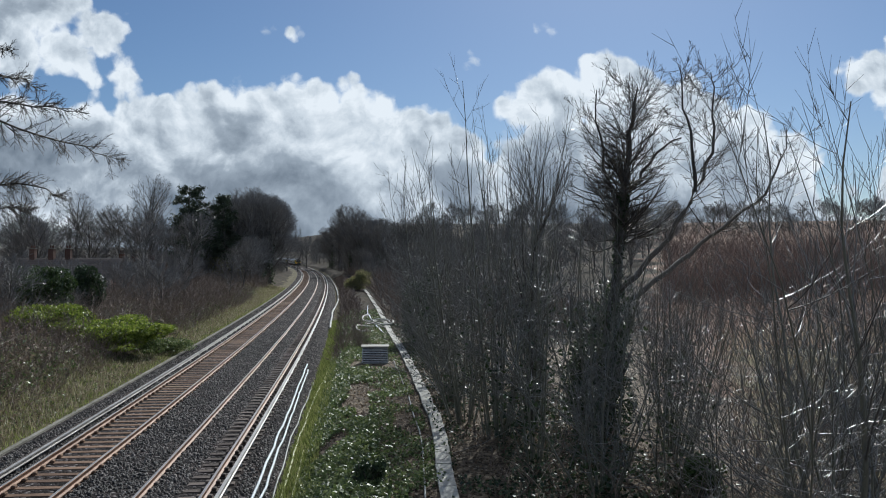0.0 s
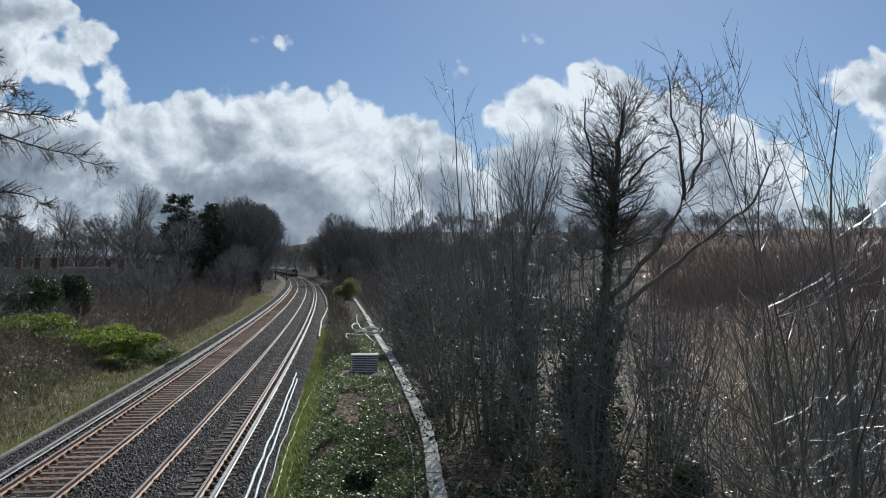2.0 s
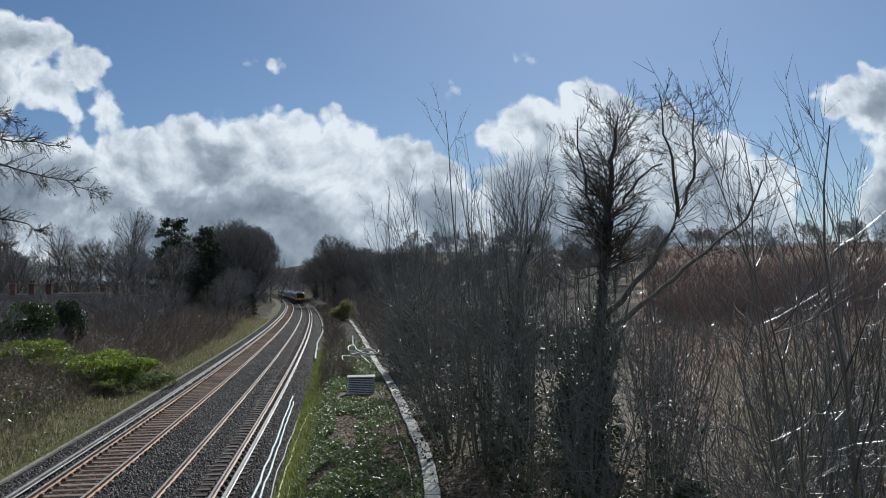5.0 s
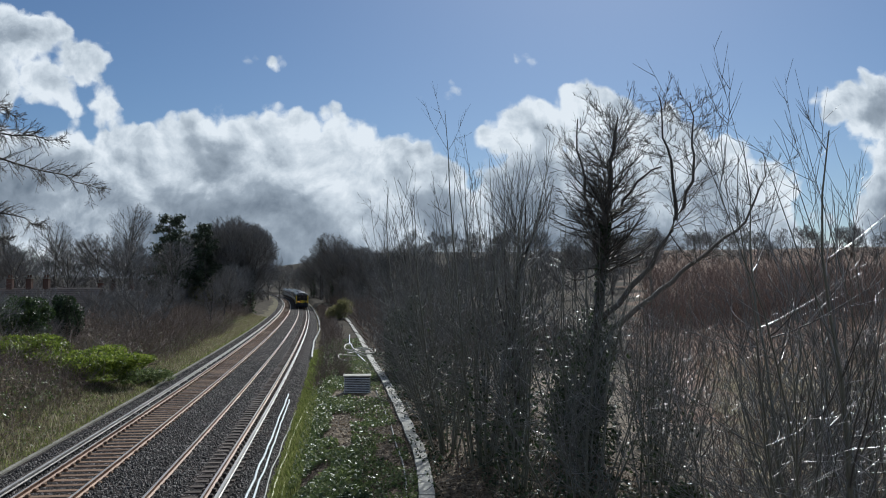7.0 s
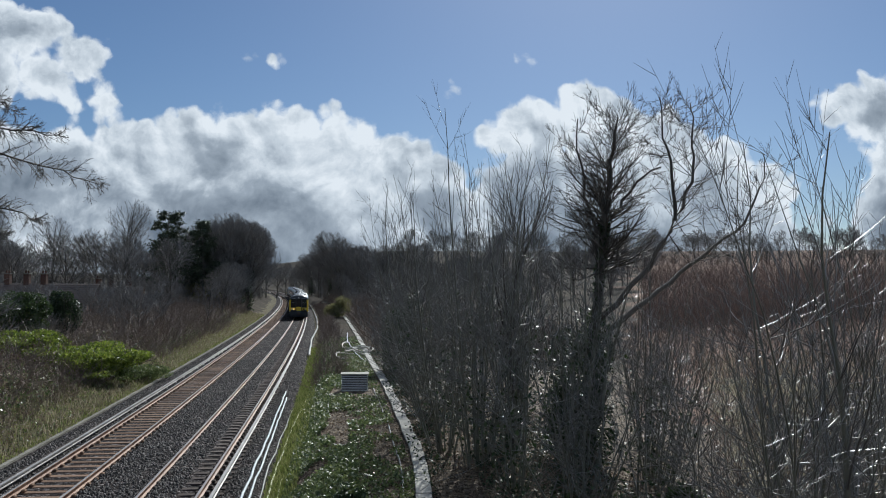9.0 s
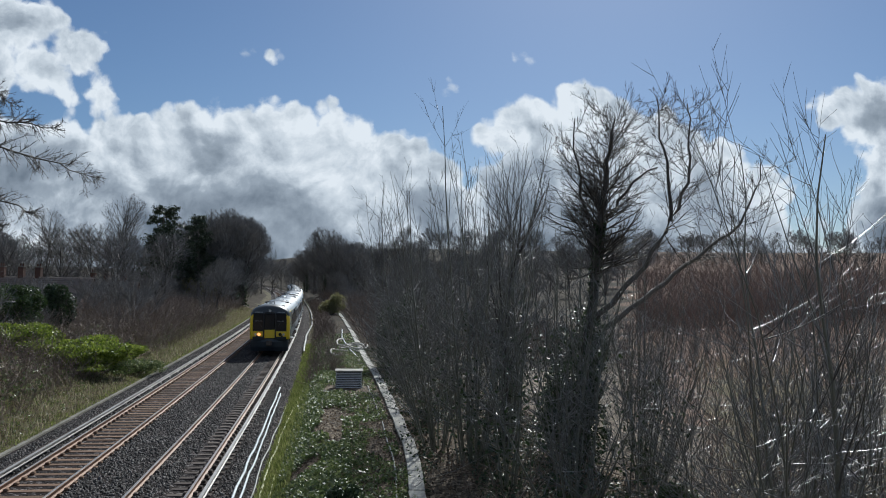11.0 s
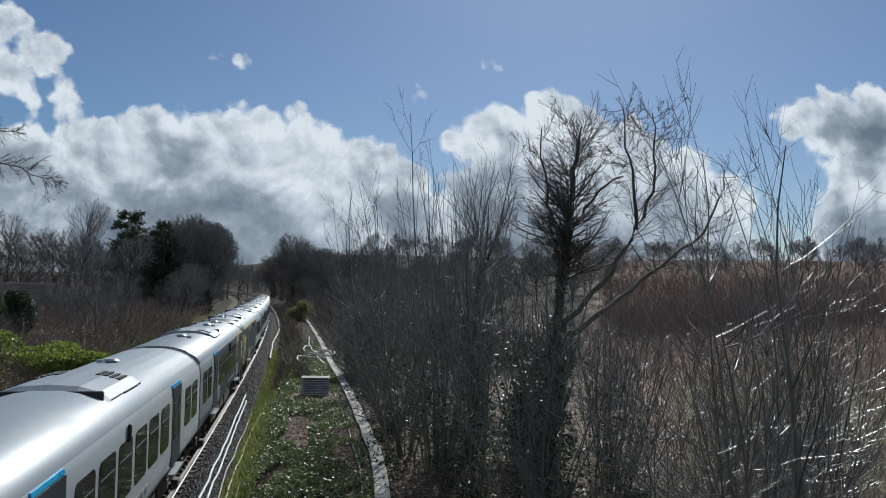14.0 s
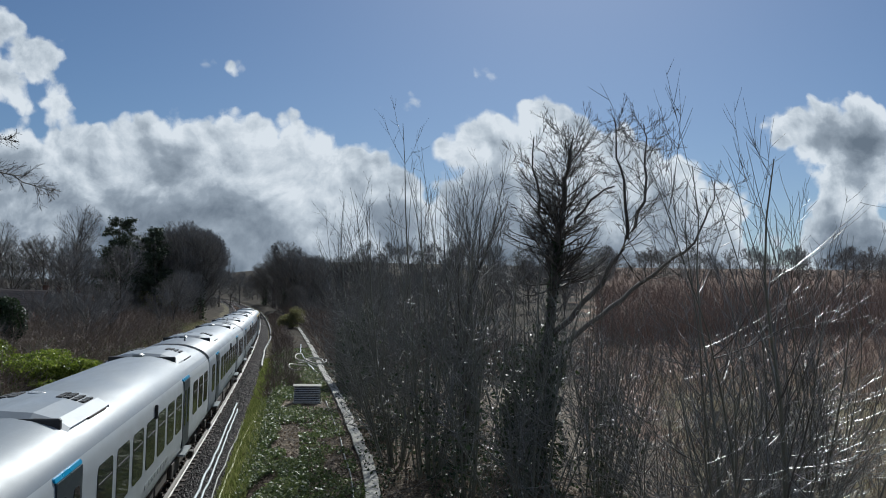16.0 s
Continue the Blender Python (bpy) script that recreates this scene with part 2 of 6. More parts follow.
def field_build(k, co):
    big = k.noise(co, 0.06, 5.0, 0.6)
    fine = k.noise(co, 2.5, 6.0, 0.7)
    f = k.math("ADD", k.math("MULTIPLY", big, 0.5), k.math("MULTIPLY", fine, 0.5))
    col = k.ramp(f, [(0.3, (0.085, 0.058, 0.042)), (0.5, (0.165, 0.110, 0.080)), (0.7, (0.27, 0.19, 0.14))])
    return col, fine, None


def chalk_build(k, co):
    big = k.noise(co, 0.25, 5.0, 0.6)
    fine = k.noise(co, 7.0, 6.0, 0.7)
    f = k.math("ADD", k.math("MULTIPLY", big, 0.55), k.math("MULTIPLY", fine, 0.5))
    col = k.ramp(f, [(0.3, (0.05, 0.042, 0.020)), (0.48, (0.12, 0.10, 0.055)), (0.6, (0.21, 0.185, 0.13)), (0.8, (0.34, 0.31, 0.25))])
    return col, fine, None


def coach_build(base, streak, dull=0.0):
    def build(k, co):
        a = k.noise(k.vmath("MULTIPLY", co, (1, 0.25, 0.6)), 2.2, 4.0, 0.6)
        b = k.noise(co, 30.0, 3.0, 0.6)
        f = k.math("ADD", k.math("MULTIPLY", a, 0.8), k.math("MULTIPLY", b, 0.2))
        return k.mix(k.span(f, 0.35, 0.75, 0.0, 0.55), base, streak), a, k.span(f, 0.3, 0.7, 0.22 + dull, 0.42 + dull)
    return build


def sleeper_build(dark, light):
    def build(k, co):
        r = k.add("ShaderNodeObjectInfo").outputs["Random"]
        g = k.noise(k.vmath("MULTIPLY", co, (1, 9, 9)), 3.0, 5.0, 0.65)
        f = k.math("ADD", k.math("MULTIPLY", g, 0.7), k.math("MULTIPLY", r, 0.3))
        return k.ramp(f, [(0.25, dark), (0.75, light)]), g, None
    return build


M = {}
M["ballast"] = material("ballast", ballast_build, 0.9, bump=0.05, spec=0.08)
M["litter"] = material("leaf_litter", litter_build, 0.85, bump=0.05, spec=0.1)
M["far_floor"] = material("dark_far_floor", grainy((0.018, 0.015, 0.012), (0.048, 0.040, 0.031), (0.11, 0.09, 0.068), 1.6, 0.12), 0.95, bump=0.08, spec=0.05)
M["grass"] = material("rough_grass", grass_build, 0.85, bump=0.06, spec=0.1)
M["field"] = material("brown_field", field_build, 0.95, bump=0.2, spec=0.1)
M["chalk"] = material("pale_ground", chalk_build, 0.9, bump=0.06, spec=0.1)
M["rail"] = material("rusty_rail", grainy((0.10, 0.05, 0.028), (0.21, 0.11, 0.062), (0.32, 0.19, 0.115), 14, 0.7), 0.6, 0.1, 0.004)
M["railhead"] = material("polished_rail_head", grainy((0.30, 0.26, 0.22), (0.42, 0.37, 0.32), (0.55, 0.50, 0.45), 9, 0.5), 0.33, 0.85)
M["conductor"] = material("conductor_rail_steel", grainy((0.20, 0.185, 0.175), (0.34, 0.32, 0.30), (0.47, 0.45, 0.43), 9, 0.6), 0.45, 0.45, 0.003)
M["sleeper"] = material("rust_stained_sleeper", sleeper_build((0.075, 0.046, 0.032), (0.30, 0.195, 0.135)), 0.85, bump=0.012, spec=0.12)
M["sleeper_dark"] = material("dark_sleeper", sleeper_build((0.040, 0.031, 0.028), (0.17, 0.138, 0.12)), 0.85, bump=0.012, spec=0.12)
M["pot"] = material("porcelain", grainy((0.3, 0.28, 0.25), (0.5, 0.47, 0.43), (0.6, 0.58, 0.54), 20, 3), 0.4)
M["concrete"] = material("weathered_concrete", grainy((0.20, 0.185, 0.16), (0.36, 0.34, 0.30), (0.50, 0.48, 0.43), 16, 1.1), 0.85, bump=0.006, spec=0.3)
M["concrete_dark"] = material("mossy_concrete", grainy((0.10, 0.095, 0.075), (0.19, 0.18, 0.15), (0.30, 0.28, 0.25), 12, 0.9), 0.9, bump=0.01, spec=0.12)
M["pipe"] = material("pale_cable_sheath", grainy((0.42, 0.44, 0.46), (0.60, 0.63, 0.66), (0.74, 0.76, 0.78), 6, 0.8), 0.4)
M["pipe_cream"] = material("cream_cable_sheath", grainy((0.34, 0.32, 0.27), (0.52, 0.49, 0.42), (0.66, 0.63, 0.55), 6, 0.8), 0.6)
M["pipe_yellow"] = material("dirty_yellow_sheath", grainy((0.30, 0.31, 0.14), (0.46, 0.46, 0.25), (0.6, 0.6, 0.4), 6, 0.8), 0.5)
M["pipe_grey"] = material("grey_cable_sheath", grainy((0.12, 0.12, 0.11), (0.22, 0.215, 0.2), (0.36, 0.35, 0.33), 6, 0.8), 0.5)
M["cabinet"] = material("galvanised_cabinet", grainy((0.50, 0.51, 0.52), (0.64, 0.65, 0.66), (0.74, 0.75, 0.76), 10, 1.5), 0.5, 0.0, 0.002)
M["coach_white"] = material("white_coach_paint", coach_build((0.44, 0.47, 0.495), (0.32, 0.33, 0.335), 0.04), 0.3)
M["coach_roof"] = material("pale_grey_roof", coach_build((0.235, 0.265, 0.30), (0.16, 0.175, 0.19), 0.14), 0.3)
M["coach_dark"] = material("slate_blue_paint", coach_build((0.024, 0.034, 0.046), (0.045, 0.055, 0.063), 0.1), 0.28)
M["coach_grey"] = material("light_grey_door", coach_build((0.32, 0.34, 0.35), (0.22, 0.23, 0.23)), 0.3)
M["coach_yellow"] = material("warning_yellow_paint", coach_build((0.78, 0.55, 0.02), (0.55, 0.40, 0.04)), 0.3)
M["coach_blue"] = material("bright_blue_paint", coach_build((0.02, 0.30, 0.55), (0.03, 0.22, 0.38)), 0.3)
M["teal"] = material("teal_paint", coach_build((0.03, 0.34, 0.36), (0.03, 0.2, 0.22)), 0.3)
M["white_mark"] = material("white_lettering", lambda k, co: (0.72, 0.74, 0.75), 0.4)
M["glass"] = material("tinted_glass", lambda k, co: (k.mix(k.noise(co, 1.3), (0.010, 0.012, 0.014), (0.022, 0.024, 0.026)), None, None), 0.06)
M["rubber"] = material("black_rubber", grainy((0.012, 0.012, 0.013), (0.022, 0.022, 0.023), (0.04, 0.04, 0.04), 12, 1.5), 0.6)
M["under"] = material("brake_dust_steel", grainy((0.030, 0.024, 0.020), (0.065, 0.052, 0.043), (0.13, 0.105, 0.088), 9, 1.2), 0.75, 0.2)
M["chrome"] = material("bare_steel", grainy((0.35, 0.35, 0.35), (0.48, 0.48, 0.48), (0.6, 0.6, 0.6), 9, 1.2), 0.35, 0.8)


def glowing(name, colour, strength):
    m = bpy.data.materials.new(name)
    m.use_nodes = True
    p = m.node_tree.nodes["Principled BSDF"]
    p.inputs["Base Color"].default_value = (*colour, 1)
    p.inputs["Emission Color"].default_value = (*colour, 1)
    p.inputs["Emission Strength"].default_value = strength
    return m


M["headlight"] = glowing("lit_headlight", (1.0, 0.40, 0.12), 1.5)

# ---------------------------------------------------------------- mesh helpers


def mesh_of(name, verts, faces, mats=(), index=None, smooth=False):
    me = bpy.data.meshes.new(name)
    me.from_pydata([tuple(v) for v in verts], [], [tuple(f) for f in faces])
    for m in mats:
        me.materials.append(m)
    if index is not None:
        me.polygons.foreach_set("material_index", np.asarray(index, dtype=np.int32))
    if smooth:
        me.polygons.foreach_set("use_smooth", np.ones(len(me.polygons), dtype=bool))
    me.update()
    return me


def part(name, bm, mat, parent, label="", smooth=False):
    """Links a bmesh as one mesh object under a thing or under a part."""
    me = bpy.data.meshes.new(name)
    bm.normal_update()
    bm.to_mesh(me)
    bm.free()
    me.materials.append(mat)
    if smooth:
        me.polygons.foreach_set("use_smooth", np.ones(len(me.polygons), dtype=bool))
    ob = new(name, me)
    ob.parent = parent
    return tagged(ob, label)


def piece(name, me, parent, m=None, label=""):
    ob = new(name, me)
    ob.parent = parent
    if m is not None:
        ob.matrix_basis = m
    return tagged(ob, label)


def thing(name, label, category, group="", m=None):
    ob = new(name)
    ob.empty_display_size = 0.2
    if m is not None:
        ob.matrix_basis = m
    return tagged(ob, label, category, group)


def box(bm, x0, x1, y0, y1, z0, z1, bevel=0.0):
    r = bmesh.ops.create_cube(bm, size=1.0)
    vs = r["verts"]
    for v in vs:
        v.co = Vector((x0 + (v.co.x + 0.5) * (x1 - x0), y0 + (v.co.y + 0.5) * (y1 - y0), z0 + (v.co.z + 0.5) * (z1 - z0)))
    if bevel:
        es = {e for v in vs for e in v.link_edges}
        bmesh.ops.bevel(bm, geom=list(es), offset=bevel, segments=1, affect="EDGES")
    return bm


def boxed(*dims, bevel=0.0):
    return box(bmesh.new(), *dims, bevel=bevel)


def cylinder(bm, p0, p1, r0, r1=None, sides=10, caps=True):
    p0, p1 = Vector(p0), Vector(p1)
    r1 = r0 if r1 is None else r1
    q = (p1 - p0).to_track_quat("Z", "Y")
    rings = []
    for p, r in ((p0, r0), (p1, r1)):
        rings.append([bm.verts.new(p + q @ Vector((r * math.cos(2 * math.pi * i / sides), r * math.sin(2 * math.pi * i / sides), 0))) for i in range(sides)])
    for i in range(sides):
        j = (i + 1) % sides
        bm.faces.new((rings[0][i], rings[0][j], rings[1][j], rings[1][i]))
    if caps:
        bm.faces.new(rings[0][::-1])
        bm.faces.new(rings[1])
    return bm


def sweep(points, profile, closed=True, mats=(), cell_mat=None, name="sweep", smooth=False, up=None):
    """Carries a flat profile (sideways, up) along a line of points; upright all the way."""
    verts, faces, index = [], [], []
    n, k = len(points), len(profile)
    for i, p in enumerate(points):
        a, b = points[max(0, i - 1)], points[min(n - 1, i + 1)]
        way = (b - a)
        way.z = 0 if up is None else way.z
        way.normalize()
        side = Vector((way.y, -way.x, 0)).normalized()
        above = side.cross(way) if up else Vector((0, 0, 1))
        for s, h in profile:
            verts.append(p + side * s + above * h)
    cells = k if closed else k - 1
    for i in range(n - 1):
        for j in range(cells):
            a, b = i * k + j, i * k + (j + 1) % k
            faces.append((a, b, b + k, a + k))
            index.append(cell_mat[j] if cell_mat else 0)
    if closed:
        faces.append(tuple(range(k))[::-1]), faces.append(tuple(range((n - 1) * k, n * k)))
        index += [0, 0]
    return mesh_of(name, verts, faces, mats, index, smooth)


def ring(r, sides=6):
    return [(r * math.cos(2 * math.pi * i / sides), r * math.sin(2 * math.pi * i / sides)) for i in range(sides)]


def steps(a, b, first, growth=1.0, most=1e9):
    out, s = [a], first
    while out[-1] < b:
        out.append(min(b, out[-1] + s))
        s = min(most, s * growth)
    return out


# ---------------------------------------------------------------- ground: one sheet to the horizon


def make_ground():
    inner = [round(-16 + 0.4 * i, 3) for i in range(24)] + [round(-6.4 + 0.1 * i, 3) for i in range(90)] + [round(2.6 + 0.4 * i, 3) for i in range(34)]
    outer = steps(16, 3200, 0.6, 1.17)[1:]
    inner = [v for v in inner if v < 16.01]
    ds = [-o for o in outer[::-1]] + inner + outer
    ys = [-o for o in steps(30, 3000, 3, 1.5)[::-1]] + [-20, -12, -6, -2] + steps(0, 70, 0.6) + steps(70, 4200, 0.7, 1.035)[1:]
    verts, faces, index = [], [], []
    for y in ys:
        c = centre(y)
        for d in ds:
            verts.append((c + d, y, land(c + d, y)))
    w = len(ds)
    for i in range(len(ys) - 1):
        ym = (ys[i] + ys[i + 1]) / 2
        for j in range(w - 1):
            d = (ds[j] + ds[j + 1]) / 2
            a = i * w + j
            faces.append((a, a + 1, a + 1 + w, a + w))
            x = centre(ym) + d
            n = noise.noise((x * 0.25, ym * 0.25, 1.0))
            if -6.0 < d < 2.4:
                z = 0
            elif d <= -6.0:
                z = 2 if d > (-9.6 if ym < 120 else -7.6) + 1.6 * n else 1
            elif d < 3.0 + 0.35 * n:
                z = 2
            elif x > 0.31 * ym + 1.6 + 1.5 * n and 15 < ym < 52 + 12 * n and x < 30:
                z = 4 if n > -0.22 else 1
            elif d > 16 and ym > 35 and x > 0.25 * ym:
                z = 3
            else:
                z = 1
            # beyond 55 m the litter gives way to a darker ground colour
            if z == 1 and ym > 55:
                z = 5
            index.append(z)
    me = mesh_of("ground", verts, faces, [M[n] for n in ("ballast", "litter", "grass", "field", "chalk", "far_floor")], index, True)
    tagged(new("ground", me), "railway cutting floor with ballast, grass verges and brown scrubland", "ground", kind="structure")


make_ground()

# ---------------------------------------------------------------- the two tracks
RAIL = [(-0.07, -0.16), (0.07, -0.16), (0.07, -0.14), (0.012, -0.12), (0.012, -0.045), (0.036, -0.035), (0.036, -0.004), (0.030, 0.0),
        (-0.030, 0.0), (-0.036, -0.004), (-0.036, -0.035), (-0.012, -0.045), (-0.012, -0.12), (-0.07, -0.14)]
RAIL_CELLS = [0] * 7 + [1] + [0] * 6
THIRD = [(-0.055, -0.05), (0.055, -0.05), (0.055, -0.03), (0.02, -0.02), (0.02, 0.03), (0.045, 0.04), (0.045, 0.075), (-0.045, 0.075),
         (-0.045, 0.04), (-0.02, 0.03), (-0.02, -0.02), (-0.055, -0.03)]


def make_track(d0, side, label, sleeper_mat):
    """One line of rails; the conductor rail lies on the given side."""
    track = thing("railway_track", label, "railway track", "tracks of the line")
    ys = steps(-60, 120, 1.5) + steps(120, 640, 2, 1.05, 12)[1:]
    for o in (-0.7525, 0.7525):
        piece("rail", sweep([along(y, d0 + o) for y in ys], RAIL, True, [M["rail"], M["railhead"]], RAIL_CELLS, "rail"), track, None, "rusty running rail with a worn bright head")
    piece("conductor_rail", sweep([along(y, d0 + side * 1.17) for y in ys], THIRD, True, [M["conductor"]], None, "conductor_rail"), track, None, "grey steel conductor rail on porcelain pots")
    if side < 0:
        piece("guard_board", sweep([along(y, d0 + side * 1.36) for y in ys], [(-0.015, -0.14), (0.015, -0.14), (0.015, 0.01), (-0.015, 0.01)], True, [M["sleeper_dark"]], None, "guard_board"), track, None, "dark wooden guard board beside the conductor rail")
    bm = bmesh.new()
    box(bm, -1.28, 1.28, -0.125, 0.125, -0.30, -0.175, 0.012)
    for o in (-0.7525, 0.7525):
        for e in (-1, 1):
            box(bm, o + e * 0.13 - 0.055, o + e * 0.13 + 0.055, -0.09, 0.09, -0.176, -0.10, 0.02)
    me = bpy.data.meshes.new("sleeper")
    bm.to_mesh(me)
    bm.free()
    me.materials.append(sleeper_mat)
    y, near, rnd = 9.0, 0, random.Random(5 + int(side))
    far_v, far_f = [], []
    slab = boxed(-1.28, 1.28, -0.125, 0.125, -0.30, -0.175)
    base_v = [v.co.copy() for v in slab.verts]
    base_f = [tuple(v.index for v in f.verts) for f in slab.faces]
    slab.free()
    while y < 330:
        p = along(y, d0)
        m = Matrix.Translation((p.x + rnd.uniform(-0.02, 0.02), p.y, -0.004 * rnd.random())) @ Matrix.Rotation(-math.atan(slope(y)) + rnd.uniform(-0.012, 0.012), 4, "Z")
        if side > 0:
            m = Matrix.Translation((0, 0, -0.002)) @ m
        if near < 150:
            piece("sleeper", me, track, m)
        else:
            o = len(far_v)
            far_v += [m @ v for v in base_v]
            far_f += [tuple(i + o for i in f) for f in base_f]
        near += 1
        y += 0.64
    tagged(piece("distant_sleeper", mesh_of("distant_sleeper", far_v, far_f, [sleeper_mat]), track), kind="stuff")
    pot = bmesh.new()
    cylinder(pot, (0, 0, -0.17), (0, 0, -0.05), 0.06, 0.045, 8)
    pm = bpy.data.meshes.new("insulator")
    pot.to_mesh(pm)
    pot.free()
    pm.materials.append(M["pot"])
    for i in range(40):
        piece("insulator", pm, track, Matrix.Translation(along(10 + i * 2.56, d0 + side * 1.17)))


make_track(FAR_TRACK, -1, "railway track with rust-stained sleepers and an outer conductor rail", M["sleeper"])
make_track(0.0, 1, "railway track on dark sleepers in ballast, conductor rail beside it", M["sleeper_dark"])

# ---------------------------------------------------------------- the train
# half section of a coach: sideways, up
SHELL = [(1.30, 0.98), (1.37, 1.12), (1.40, 1.40), (1.40, 2.70), (1.385, 2.92), (1.34, 3.06), (1.24, 3.20), (1.08, 3.33), (0.86, 3.44), (0.55, 3.53), (0.25, 3.57)]
ROOF_FROM = 5      # the shell is roof from this corner upwards


def outline():
    return [(s, h) for s, h in SHELL] + [(-s, h) for s, h in SHELL[::-1]]


def skin(bm, ys, scale=None):
    """Shell rings at the given places along the coach; scale(i) pulls a ring inwards."""
    prof = outline()
    rings = []
    for i, y in enumerate(ys):
        a, b = scale(i) if scale else (1.0, 1.0)
        rings.append([bm.verts.new((s * a, y, 0.98 + (h - 0.98) * b)) for s, h in prof])
    for r0, r1 in zip(rings, rings[1:]):
        for j in range(len(prof) - 1):
            bm.faces.new((r0[j], r1[j], r1[j + 1], r0[j + 1]))
        bm.faces.new((r0[-1], r1[-1], r1[0], r0[0]))
    return rings


def plate(y0, y1, z0, z1, side, out=0.006, round_off=0.09, lean=0.0, depth=0.012):
    """A flat panel with rounded corners on a coach side."""
    bm = bmesh.new()
    pts = []
    for cy, cz, a0 in ((y1 - round_off, z1 - round_off, 0), (y0 + round_off, z1 - round_off, 90), (y0 + round_off, z0 + round_off, 180), (y1 - round_off, z0 + round_off, 270)):
        for a in (0, 45, 90):
            t = radians(a0 + a)
            y, z = cy + round_off * math.cos(t), cz + round_off * math.sin(t)
            pts.append((y + lean * (z - z0), z))
    def wall(z):
        if z0 < 2.9:
            return 1.4
        for (s0, h0), (s1, h1) in zip(SHELL, SHELL[1:]):
            if h0 <= z <= h1:
                return s0 + (s1 - s0) * (z - h0) / (h1 - h0)
        return 1.4
    front = [bm.verts.new((side * (min(1.40, wall(z)) + out), y, z)) for y, z in pts]
    back = [bm.verts.new((side * (min(1.40, wall(z)) + out - depth), y, z)) for y, z in pts]
    bm.faces.new(front if side < 0 else front[::-1])
    n = len(pts)
    for i in range(n):
        bm.faces.new((front[i], front[(i + 1) % n], back[(i + 1) % n], back[i]))
    bmesh.ops.recalc_face_normals(bm, faces=bm.faces)
    return bm


def make_bogie(car, y):
    bm = bmesh.new()
    for s in (-1, 1):
        box(bm, s * 1.0 - 0.06, s * 1.0 + 0.06, y - 1.55, y + 1.55, 0.42, 0.66, 0.03)
        for e in (-1.3, 1.3):
            box(bm, s * 1.06 - 0.1, s * 1.06 + 0.1, y + e - 0.17, y + e + 0.17, 0.3, 0.6, 0.04)
            cylinder(bm, (s * 1.08, y + e * 0.62, 0.55), (s * 1.08, y + e * 0.62, 0.86), 0.1)
        box(bm, s * 1.02 - 0.09, s * 1.02 + 0.09, y - 0.42, y + 0.42, 0.6, 0.92, 0.05)
        box(bm, s * 1.17 - 0.08, s * 1.17 + 0.08, y - 0.22, y + 0.22, 0.12, 0.3, 0.02)
    box(bm, -0.9, 0.9, y - 0.3, y + 0.3, 0.4, 0.9)
    bogie = part("bogie", bm, M["under"], car, "brown dusty bogie frame")
    for e in (-1.3, 1.3):
        for s in (-1, 1):
            w = bmesh.new()
            cylinder(w, (s * 0.69, y + e, 0.42), (s * 0.82, y + e, 0.42), 0.42, None, 20)
            cylinder(w, (s * 0.66, y + e, 0.42), (s * 0.69, y + e, 0.42), 0.45, None, 20)
            part("wheel", w, M["under"], bogie)


